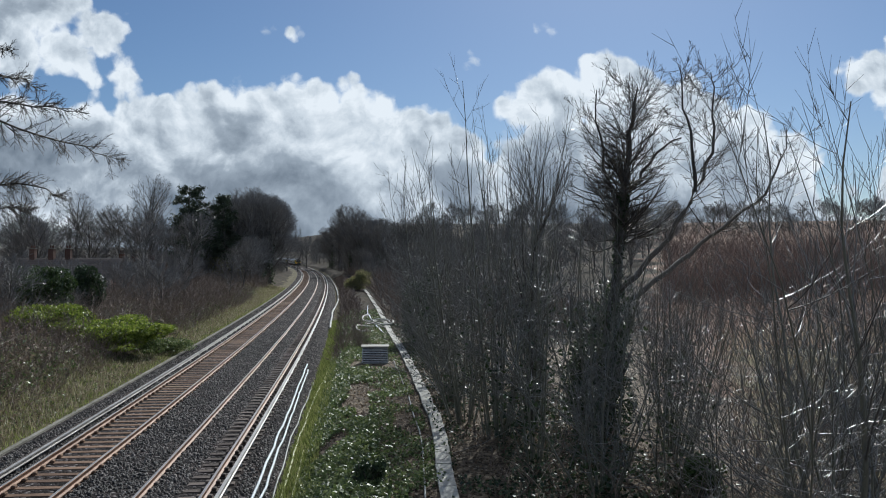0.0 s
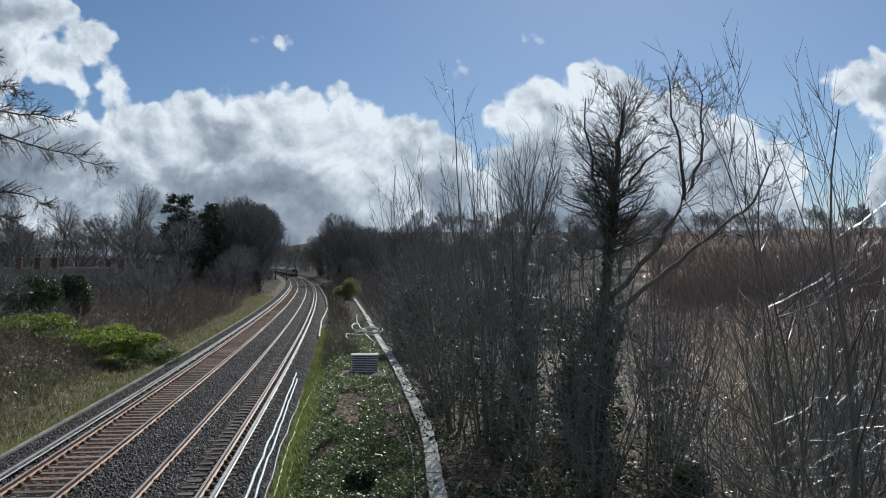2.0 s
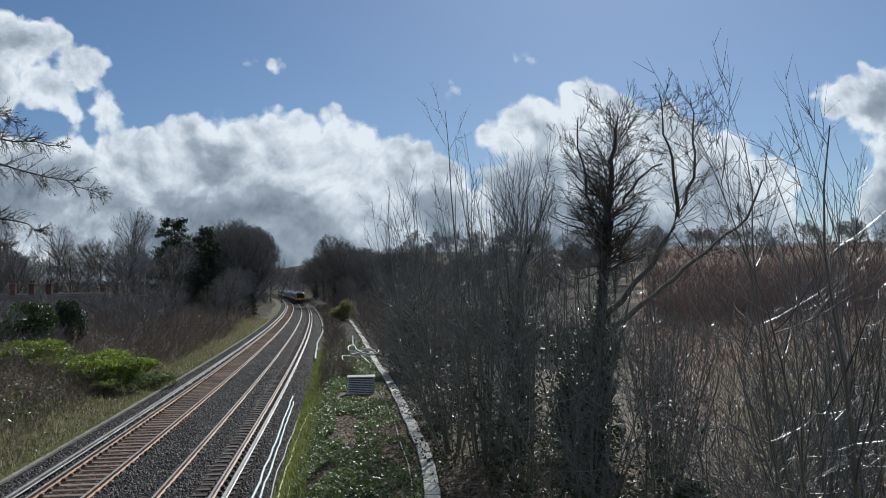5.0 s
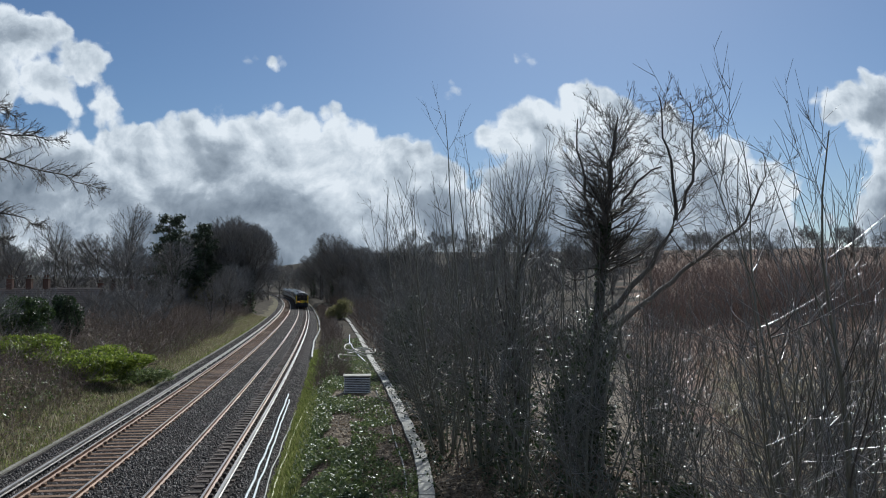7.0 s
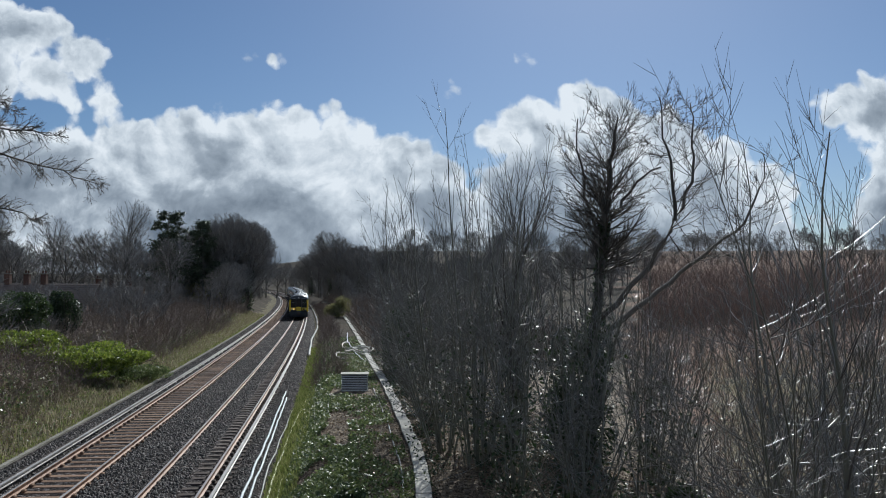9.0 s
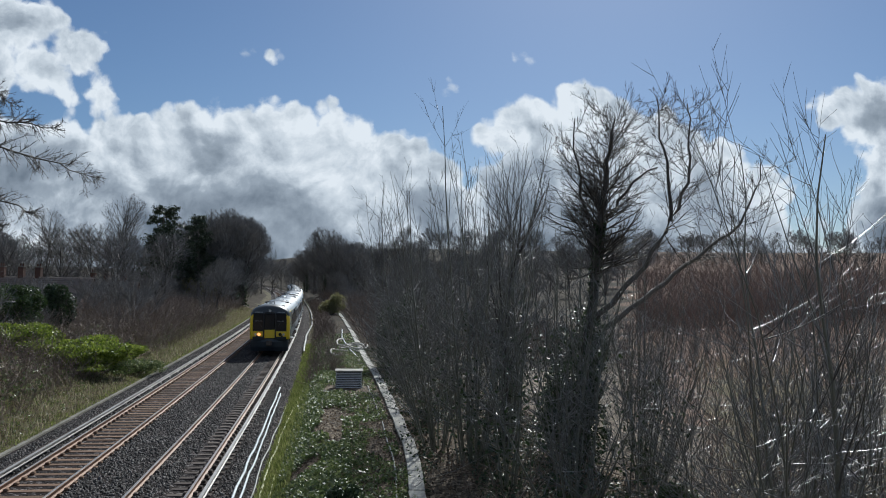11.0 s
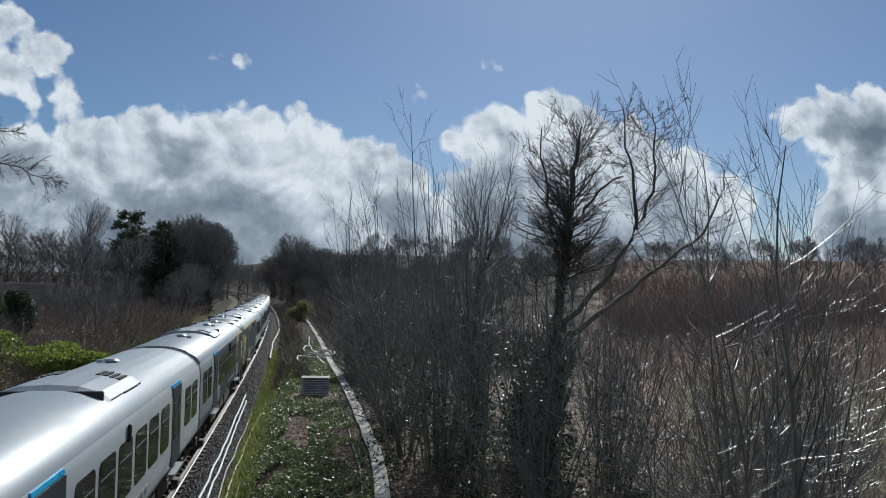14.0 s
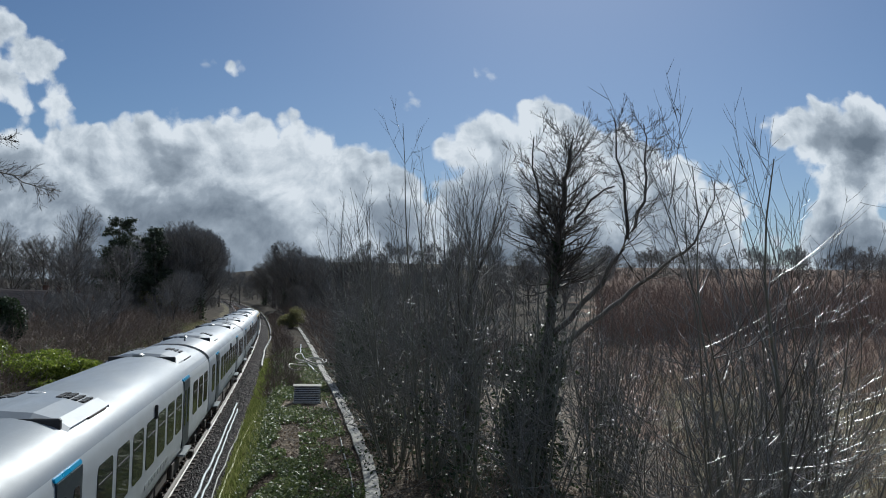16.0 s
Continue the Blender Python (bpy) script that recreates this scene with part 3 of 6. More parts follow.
def make_coach(length, cab, doors, windows, dark_to, label, mark="teal"):
    """A coach facing +y. cab: with a driver's end. dark_to: how far back the slate panel reaches (y of its foot)."""
    car = thing("train_car", label, "train car", "cars of the passing train")
    half = length / 2
    front = half - (0.55 if cab else 0.0)
    # shell, in two colours: sides and roof
    bm = bmesh.new()
    ys = [-half, -half + 0.06, front - 0.06, front]
    skin(bm, ys, lambda i: (0.985, 0.99) if i in (0,) or (i == 3 and not cab) else (1.0, 1.0))
    me = bpy.data.meshes.new("body")
    bm.normal_update()
    bmesh.ops.recalc_face_normals(bm, faces=bm.faces)
    for f in bm.faces:
        f.material_index = 1 if f.calc_center_median().z > SHELL[ROOF_FROM][1] else 0
        f.smooth = True
    bm.to_mesh(me)
    bm.free()
    me.materials.append(M["coach_white"])
    me.materials.append(M["coach_roof"])
    piece("body", me, car, None, "white coach body with a pale grey roof")
    for y, name in ((-half, "end_wall"),) + (() if cab else ((half, "end_wall"),)):
        e = bmesh.new()
        vs = [e.verts.new((s * 0.98, y - 0.02 * (1 if y > 0 else -1), 0.98 + (h - 0.98) * 0.985)) for s, h in outline()]
        e.faces.new(vs)
        ext = bmesh.ops.extrude_face_region(e, geom=list(e.faces))
        bmesh.ops.translate(e, verts=[v for v in ext["geom"] if isinstance(v, bmesh.types.BMVert)], vec=(0, 0.02 if y > 0 else -0.02, 0))
        bmesh.ops.recalc_face_normals(e, faces=e.faces)
        part(name, e, M["coach_grey"], car, "grey coach end")
        g = boxed(-0.55, 0.55, min(y, y + math.copysign(0.24, y)), max(y, y + math.copysign(0.24, y)), 1.1, 3.1, bevel=0.05)
        part("gangway", g, M["rubber"], car, "black rubber gangway bellows")
    # underframe
    part("floor_pan", boxed(-1.25, 1.25, -half + 0.1, front - 0.1, 0.86, 0.99), M["under"], car, "brown dusty underframe")
    rnd = random.Random(int(length * 10) + (7 if cab else 0))
    y = -half + 4.6
    while y < half - 5.4:
        w = rnd.uniform(0.9, 2.0)
        for s in (-1, 1):
            part("equipment_case", boxed(*sorted((s * 0.55, s * rnd.uniform(1.18, 1.28))), y, y + w, 0.38 + rnd.uniform(0, 0.12), 0.87, bevel=0.03), M["under"], car, "dusty underfloor equipment case")
        y += w + rnd.uniform(0.12, 0.4)
    for y in (-half + 2.75, half - 2.95):
        make_bogie(car, y)
    # sides: slate panel, doors, windows
    for s in (-1, 1):
        if dark_to is not None:
            bm = bmesh.new()
            foot, top = 1.13, 3.0
            loop = [(front - 0.02, foot), (front - 0.02, top), (dark_to - 0.4, top), (dark_to - 0.4, 2.3), (dark_to + 0.3, 1.75), (dark_to + 0.9, foot)]
            zs = sorted({z for _, z in loop} | {1.4, 2.7, 2.92})
            def back_edge(z):
                if z >= 2.3:
                    return dark_to - 0.4
                if z >= 1.75:
                    return dark_to - 0.4 + 0.7 * (2.3 - z) / 0.55
                return dark_to + 0.3 + 0.6 * (1.75 - z) / 0.62
            def wall(z):
                for (s0, h0), (s1, h1) in zip(SHELL, SHELL[1:]):
                    if h0 <= z <= h1:
                        return s0 + (s1 - s0) * (z - h0) / (h1 - h0)
                return 1.4
            rows = [[bm.verts.new((s * (wall(z) + o), y, z)) for y in (front - 0.02, back_edge(z))] for z in zs for o in (0.004,)]
            for a, b in zip(rows, rows[1:]):
                bm.faces.new((a[0], a[1], b[1], b[0]))
            bmesh.ops.recalc_face_normals(bm, faces=bm.faces)
            if (bm.faces[:][0].normal.x * s) < 0:
                bmesh.ops.reverse_faces(bm, faces=bm.faces)
            part("livery_panel", bm, M["coach_dark"], car, "slate blue painted side panel")
            part("stripe", plate((doors[-1] - 0.85 if length < 21 else dark_to + 1.0), front - 0.05, 3.01, 3.075, s, 0.012, 0.02), M["coach_yellow"], car, "thin yellow stripe at the roof edge")
            # operator's letters drawn as plain blocks, and a row of small unreadable writing
            for r in range(2):
                for c in range(2):
                    part("logo_block", plate(front - 1.45 + 0.42 * c, front - 1.45 + 0.42 * c + 0.3, 1.72 + 0.5 * r, 2.1 + 0.5 * r, s, 0.010, 0.05), M["white_mark"] if r or c else M["teal"], car)
            for c in range(9):
                part("writing_bar", plate(doors[-1] - 1.6 - 0.42 * c, doors[-1] - 1.6 - 0.42 * c + 0.3, 1.32, 1.44, s, 0.010, 0.03), M["coach_grey"], car)
        else:
            for c in range(8):
                part("writing_bar", plate(-1.6 + 0.42 * c, -1.6 + 0.42 * c + 0.3, 1.32, 1.44, s, 0.010, 0.03), M["coach_grey"], car)
        for i, y in enumerate(doors):
            first = cab and y == doors[-1]
            for e in (-1, 1):
                d = part("door", plate(y + min(0, e * 0.68), y + max(0, e * 0.68), 1.12, 2.98, s, 0.014, 0.04, depth=0.06), M["coach_grey"] if first else M["coach_dark"], car, "pale sliding door leaf" if first else "slate blue sliding door leaf")
                yy = y + e * 0.36
                part("door_window", plate(yy - 0.17, yy + 0.17, 1.72, 2.72, s, 0.022, 0.08), M["glass"], d, "narrow tinted door window")
            part("door_header", plate(y - 0.70, y + 0.70, 2.99, 3.05, s, 0.034, 0.02, depth=0.05), M["coach_blue"], car, "bright blue panel over the door")
            if first:
                for e in (-0.78, 0.72):
                    part("door_edge", plate(y + e, y + e + 0.06, 1.9, 3.06, s, 0.012, 0.02), M["coach_yellow"], car, "yellow door edge")
            part("door_step", boxed(*sorted((s * 1.28, s * 1.50)), y - 0.75, y + 0.75, 0.92, 0.97), M["coach_grey"], car, "pale door step board")
        for y, w in windows:
            win = part("window", plate(y - w / 2, y + w / 2, 1.72, 2.72, s, 0.010, 0.12), M["glass"], car, "tinted coach window")
            part("vent_bar", plate(y - w / 2 + 0.08, y + w / 2 - 0.08, 2.40, 2.425, s, 0.016, 0.01), M["rubber"], win)
        part("lamp_bracket", boxed(*sorted((s * 1.39, s * 1.46)), 0.55, 0.63, 2.66, 2.98, bevel=0.02), M["rubber"], car, "black side lamp")
    # roof: air conditioner with its hood, grilles, mushroom vents, gutter strips
    for y0 in ((-0.9,) if length < 21 else (-half + 4.2, half - 6.2)):
        bm = bmesh.new()
        ring_a = []
        for yy, lift in ((y0 - 1.5, 0.0), (y0 - 1.46, 0.10), (y0 + 1.3, 0.10), (y0 + 1.5, 0.0)):
            ring_a.append([bm.verts.new((sx, yy, zz + lift)) for sx, zz in ((-1.05, 3.300), (-0.84, 3.430), (-0.5, 3.530), (0, 3.560), (0.5, 3.530), (0.84, 3.430), (1.05, 3.300))])
        for a, b in zip(ring_a, ring_a[1:]):
            for j in range(6):
                bm.faces.new((a[j], a[j + 1], b[j + 1], b[j]))
        bmesh.ops.recalc_face_normals(bm, faces=bm.faces)
        ac = part("air_conditioner", bm, M["coach_roof"], car, "low roof hood of the air conditioner")
        part("hood_mouth", boxed(-0.95, 0.95, y0 + 1.38, y0 + 1.50, 3.360, 3.560, bevel=0.02), M["rubber"], ac, "dark hood slot")
        for sx in (-1, 1):
            for i in range(4):
                for j in range(3):
                    gx, gy = sx * 0.58 - 0.24 + 0.125 * i, y0 - 1.2 + 0.24 * j
                    top = float(np.interp(abs(gx + 0.05), (0.0, 0.5, 0.84, 1.05), (3.66, 3.63, 3.53, 3.40)))
                    c = boxed(gx, gx + 0.10, gy, gy + 0.18, top - 0.06, top + 0.022)
                    part("grille_slot", c, M["rubber"], ac, "dark grille slot")
            part("roof_latch", boxed(sx * 1.02 - 0.035, sx * 1.02 + 0.035, y0 - 1.2, y0 + 0.1, 3.345, 3.405, bevel=0.015), M["under"], ac, "dark hood latch bar")
    for y in (half * 0.36, half * 0.62, -half * 0.5) if not cab else (half * 0.36, half * 0.70, -half * 0.5):
        v = bmesh.new()
        cylinder(v, (0.12, y, 3.550), (0.12, y, 3.620), 0.15, 0.14, 16)
        cylinder(v, (0.12, y, 3.620), (0.12, y, 3.665), 0.20, 0.14, 16)
        part("roof_vent", v, M["coach_grey"], car, "round grey roof vent")
        v = bmesh.new()
        cylinder(v, (0.42, y - 0.25, 3.520), (0.42, y - 0.25, 3.615), 0.10, 0.07, 12)
        part("roof_vent", v, M["coach_grey"], car, "round grey roof vent")
    a = bmesh.new()
    cylinder(a, (-0.2, half * 0.80, 3.560), (-0.2, half * 0.80 - 0.10, 3.820), 0.035, 0.008, 6)
    part("aerial", a, M["rubber"], car, "small black roof aerial")
    for s in (-1, 1):
        part("gutter", boxed(*sorted((s * 1.18, s * 1.22)), -half + 0.2, front - 1.4, 3.170, 3.195), M["coach_grey"], car, "pale gutter strip")
    for y in (-half + 0.12,) + (() if cab else (half - 0.12,)):
        bm = bmesh.new()
        prof = [(x * 1.006, z + 0.012) for x, z in outline() if z > 3.0]
        r0 = [bm.verts.new((x, y - 0.07, z)) for x, z in prof]
        r1 = [bm.verts.new((x, y + 0.07, z)) for x, z in prof]
        for j in range(len(prof) - 1):
            bm.faces.new((r0[j], r1[j], r1[j + 1], r0[j + 1]))
        bmesh.ops.solidify(bm, geom=list(bm.faces), thickness=0.03)
        part("end_band", bm, M["under"], car, "dark band round the roof end")
    if cab:
        make_cab(car, front)
    return car


def make_cab(car, y0):
    """Driver's end: rounded black face with gangway door, yellow corner posts, lamps, valance and coupler."""
    bm = bmesh.new()
    rings = skin(bm, [y0 - 0.8, y0 - 0.1, y0 + 0.25, y0 + 0.45, y0 + 0.55], lambda i: ((1.003, 1.004), (1.003, 1.004), (0.985, 0.985), (0.94, 0.955), (0.86, 0.91))[i])
    bm.faces.new(rings[-1])
    bmesh.ops.recalc_face_normals(bm, faces=bm.faces)
    part("cab_shell", bm, M["coach_dark"], car, "black and slate rounded cab front", True)
    f = y0 + 0.55
    for s in (-1, 1):
        post = bmesh.new()
        line = []
        for z in (1.12, 1.3, 1.6, 2.1, 2.5, 2.75, 2.9, 3.0):
            pull = 0.0 if z < 2.5 else (z - 2.5) ** 2 * 0.75
            line.append([(s * (1.415 - pull * 0.5), y0 + 0.08 - pull * 0.1, z), (s * (1.41 - pull * 0.55), y0 + 0.22 - pull * 0.2, z), (s * (1.36 - pull * 0.6), y0 + 0.44 - pull * 0.25, z), (s * (1.26 - pull * 0.7), y0 + 0.56 - pull * 0.25, z), (s * (1.19 - pull * 0.7), y0 + 0.585 - pull * 0.25, z)])
        rows = [[post.verts.new(p) for p in r] for r in line]
        for a, b in zip(rows, rows[1:]):
            for j in range(4):
                post.faces.new((a[j], a[j + 1], b[j + 1], b[j]))
        bmesh.ops.recalc_face_normals(post, faces=post.faces)
        bmesh.ops.solidify(post, geom=list(post.faces), thickness=0.03)
        part("corner_post", post, M["coach_yellow"], car, "yellow painted corner post", True)
        ws = part("windscreen", boxed(*sorted((s * 0.42, s * 1.17)), f - 0.02, f + 0.025, 1.72, 2.96, bevel=0.02), M["glass"], car, "dark cab windscreen")
        part("blind", boxed(*sorted((s * 0.52, s * 1.02)), f + 0.02, f + 0.03, 2.40, 2.425), M["coach_grey"], ws, "pale blind edge behind the glass")
        wp = bmesh.new()
        cylinder(wp, (s * 0.55, f + 0.05, 1.98), (s * 0.9, f + 0.05, 2.5), 0.015, None, 6)
        part("wiper", wp, M["rubber"], ws, "black wiper")
        part("lamp_panel", boxed(*sorted((s * 0.44, s * 1.20)), f - 0.02, f + 0.03, 1.30, 1.68, bevel=0.03), M["coach_yellow"], car, "yellow panel round the lamps")
        for x, r, m, lab in ((0.74, 0.115, "headlight" if s > 0 else "glass", "round headlight"), (0.98, 0.085, "chrome", "round marker lamp"), (0.86, 0.07, "rubber", "small tail lamp")):
            c = bmesh.new()
            zz = 1.46 if r > 0.08 else 1.34
            cylinder(c, (s * x, f + 0.02, zz), (s * x, f + 0.05, zz), r, None, 16)
            part("headlight" if r > 0.1 else "marker_lamp", c, M[m], car, ("lit amber " if m == "headlight" else "unlit ") + lab)
        for i in range(6):
            part("number_bar", boxed(s * 0.78 - 0.27 + 0.09 * i, s * 0.78 - 0.21 + 0.09 * i, f - 0.075, f + 0.005, 3.0, 3.07), M["coach_grey"], car)
        part("roof_grille", boxed(*sorted((s * 0.55, s * 0.95)), y0 - 1.35, y0 - 0.75, 3.40, 3.49, bevel=0.02), M["rubber"], car, "dark louvred roof grille")
    part("gangway_door", boxed(-0.36, 0.36, f - 0.02, f + 0.06, 1.75, 2.92, bevel=0.03), M["glass"], car, "dark gangway door")
    part("yellow_panel", boxed(-0.36, 0.36, f - 0.02, f + 0.07, 1.20, 1.80, bevel=0.02), M["coach_yellow"], car, "yellow warning panel")
    fr = bmesh.new()
    for s in (-1, 1):
        cylinder(fr, (s * 0.42, f + 0.10, 1.1), (s * 0.42, f + 0.10, 2.86), 0.045, None, 8)
        cylinder(fr, (s * 0.42, f + 0.10, 2.86), (s * 0.30, f + 0.09, 3.02), 0.045, None, 8)
    cylinder(fr, (-0.30, f + 0.09, 3.02), (0.30, f + 0.09, 3.02), 0.045, None, 8)
    part("gangway_frame", fr, M["rubber"], car, "black rubber gangway frame")
    va = bmesh.new()
    prof = [(f - 0.9, 1.14), (f + 0.0, 1.14), (f + 0.06, 0.95), (f + 0.0, 0.55), (f - 0.18, 0.26), (f - 0.9, 0.30)]
    cols = [[va.verts.new((x, y - abs(x) ** 3 * 0.12, z)) for y, z in prof] for x in (-1.3, -0.9, -0.4, 0, 0.4, 0.9, 1.3)]
    for a, b in zip(cols, cols[1:]):
        for j in range(len(prof)):
            k = (j + 1) % len(prof)
            va.faces.new((a[j], a[k], b[k], b[j]))
    va.faces.new(cols[0]), va.faces.new(cols[-1][::-1])
    bmesh.ops.recalc_face_normals(va, faces=va.faces)
    part("valance", va, M["coach_dark"], car, "dark front valance")
    cp = bmesh.new()
    cylinder(cp, (0, f - 0.3, 0.85), (0, f + 0.34, 0.85), 0.11, None, 10)
    box(cp, -0.19, 0.19, f + 0.22, f + 0.46, 0.68, 1.04, 0.04)
    part("coupler", cp, M["under"], car, "steel front coupler")
    hl = bmesh.new()
    cylinder(hl, (0, f - 0.06, 3.14), (0, f + 0.02, 3.14), 0.09, None, 14)
    part("top_lamp", hl, M["chrome"], car, "round lamp over the gangway")


SHORT_WINDOWS = [(y, 1.15) for y in (-8.75, -7.35, -3.55, -2.1, -0.7, 0.75, 2.15, 3.55, 7.35, 8.75)]
LONG_WINDOWS = [(y, 1.15) for y in (-10.3, -8.75, -7.2, -3.4, -1.9, -0.4, 1.1, 2.6, 4.1, 5.6, 9.9)]


def make_train():
    """Two coupled units: four shorter coaches, then five longer ones. Returns (car, place behind the nose, turned)."""
    cab_a = make_coach(19.9, True, (-5.3, 5.3), [(y, w) for y, w in SHORT_WINDOWS if y < -6 or -4 < y < 4], -3.9, "slate blue and white electric train car with a yellow-edged cab")
    mid_a = make_coach(19.9, False, (-5.3, 5.3), SHORT_WINDOWS, None, "white electric train car with tinted windows and blue-topped doors")
    cab_b = make_coach(22.9, True, (5.7,), [(y, 0.85) for y in (-10.6, -9.5, -8.4, -7.3, -6.2, -5.1)], -4.0, "long slate blue and white train car with a driver's cab")
    mid_b = make_coach(22.9, False, (-5.0, 7.9), LONG_WINDOWS, None, "long white train car with a row of tinted windows")
    well_a = make_coach(19.9, False, (-5.3, 5.3), SHORT_WINDOWS, None, "white electric train car with a sunken grey roof well")
    well = bmesh.new()
    loop = [(-1.02, -9.75), (1.02, -9.75), (1.02, -8.5), (0.62, -7.5), (-0.62, -7.5), (-1.02, -8.5)]
    def roof_z(x):
        return float(np.interp(abs(x), [h[0] for h in SHELL[::-1]], [h[1] for h in SHELL[::-1]]))
    low = [well.verts.new((x * 0.8, y, 3.46)) for x, y in loop]
    high = [well.verts.new((x, y, roof_z(x) + 0.13)) for x, y in loop]
    foot = [well.verts.new((x * 1.03, y, roof_z(x) - 0.05)) for x, y in loop]
    for i in range(6):
        j = (i + 1) % 6
        well.faces.new((low[i], low[j], high[j], high[i]))
        well.faces.new((high[i], high[j], foot[j], foot[i]))
    well.faces.new([well.verts.new((v.co.x, v.co.y, 3.585)) for v in low])
    bmesh.ops.recalc_face_normals(well, faces=well.faces)
    part("roof_well", well, M["under"], well_a, "grey sunken roof well with raised rim")
    still = Matrix.Identity(4)
    cars, at_s = [], 0.0
    for kind, length, turned in ((cab_a, 20.2, 0), (well_a, 20.2, 0), (mid_a, 20.2, 0), (cab_a, 20.2, 1), (cab_b, 23.2, 0), (mid_b, 23.2, 0), (mid_b, 23.2, 0), (mid_b, 23.2, 0), (cab_b, 23.2, 1)):
        used = any(c[0] is kind for c in cars)
        cars.append((copy_thing(kind, still) if used else kind, at_s + length / 2, turned))
        at_s += length
    return cars


TRAIN = make_train()
TRACK_Y = np.arange(-420.0, 900.0, 1.0)
TRACK_S = np.concatenate(([0.0], np.cumsum([math.hypot(1.0, centre(y + 1) - centre(y)) for y in TRACK_Y[:-1]])))


def place_on_track(s):
    return along(float(np.interp(s, TRACK_S, TRACK_Y)), 0.0)


def nose(t):
    """How far the nose lies along the line at t seconds."""
    return float(np.interp(126.6, TRACK_Y, TRACK_S)) - 33.6 * (t - 9.0) + 0.25 * (t - 9.0) ** 2


def motions():
    for car, back, turned in TRAIN:
        rows = []
        for i in range(33):
            t = 0.5 * i
            s = nose(t) + back
            a, b = place_on_track(s - 7.0), place_on_track(s + 7.0)
            way = (b - a) if turned else (a - b)
            mid = (a + b) / 2
            rows.append((t, Matrix.Translation(mid) @ Matrix.Rotation(math.atan2(-way.x, way.y), 4, "Z")))
        walk(car, rows)

# ---------------------------------------------------------------- lineside things


def ground_at(y, d):
    p = along(y, d)
    return Vector((p.x, p.y, land(p.x, p.y)))


def make_pipe(name, label, mat, pts, r):
    """A cable or pipe that lies along the given (y, d, lift) stations."""
    line = []
    for (y0, d0, h0), (y1, d1, h1) in zip(pts, pts[1:]):
        n = max(2, int(abs(y1 - y0) / 1.2) + 2)
        for i in range(n):
            t = i / n
            y, d = y0 + (y1 - y0) * t, d0 + (d1 - d0) * t
            p = ground_at(y, d + 0.05 * noise.noise((y * 0.5, d0 * 9, r * 90)))
            line.append(p + Vector((0, 0, r * 0.8 + h0 + (h1 - h0) * t)))
    ob = new(name, sweep(line, ring(r), True, [M[mat]], None, name, True))
    return tagged(ob, label, "cable", "cables beside the line")


make_pipe("cable", "pale plastic cable duct lying beside the ballast", "pipe", [(8, 1.92, 0.05), (20, 1.86, 0.05), (32, 1.80, 0.05), (45, 1.72, 0.04)], 0.038)
make_pipe("cable", "pale plastic cable duct lying beside the ballast", "pipe", [(8, 2.13, 0.05), (22, 2.02, 0.05), (34, 1.92, 0.05), (43, 1.86, 0.04)], 0.034)
make_pipe("cable", "dirty grey cable on the cess grass", "pipe_grey", [(8, 2.45, 0.02), (18, 2.34, 0.03), (27, 2.2, 0.03), (40, 2.3, 0.02)], 0.028)
make_pipe("cable", "yellowish cable trailing through the cess grass", "pipe_yellow", [(8, 2.62, 0.03), (18, 2.55, 0.04), (26, 2.45, 0.05), (35, 2.55, 0.05), (42, 2.9, 0.05)], 0.030)
make_pipe("cable", "yellowish cable trailing through the cess grass", "pipe_yellow", [(8, 2.8, 0.02), (17, 2.78, 0.03), (26, 2.72, 0.03)], 0.022)
make_pipe("cable", "pale cable on the cess in the distance", "pipe_grey", [(66, 2.3, 0.1), (85, 2.2, 0.1), (105, 2.7, 0.1), (130, 2.7, 0.1), (180, 2.5, 0.1), (240, 2.6, 0.1)], 0.10)
make_pipe("cable", "thin grey cable on the leaf litter beside the trough", "pipe_grey", [(10, 5.2, 0.03), (17, 5.75, 0.04), (22, 6.0, 0.03), (30, 6.05, 0.02), (40, 5.95, 0.02)], 0.022)
make_pipe("cable", "old pale cable laid along the trough", "pipe", [(52, 6.0, 0.03), (60, 5.5, 0.12), (68, 5.3, 0.2), (80, 5.6, 0.1)], 0.04)


def make_cable_tangle():
    """Loose loops of white cable left by the trough."""
    for i, (y0, d0, r, turn, tilt) in enumerate(((57, 5.75, 0.85, 300, 0.30), (59, 6.2, 0.7, 330, 0.15), (54, 5.3, 1.0, 160, 0.14), (62, 5.7, 0.9, 200, 0.25))):
        pts = []
        for k in range(26):
            a = radians(40 * i + turn * k / 25)
            p = along(y0 + 2.0 * r * math.sin(a), d0 + r * math.cos(a))
            pts.append(Vector((p.x, p.y, land(p.x, p.y) + 0.16 + 0.5 * tilt * (1 + math.sin(2 * a + i)))))
        ob = new("cable", sweep(pts, ring(0.05), True, [M["pipe_cream"]], None, "cable", True))
        tagged(ob, "loose loop of white cable beside the trough", "cable", "cables beside the line")


make_cable_tangle()


def trough_offset(y):
    return 6.15 + 0.45 * step(y, 15, 25) - 0.2 * step(y, 38, 55)


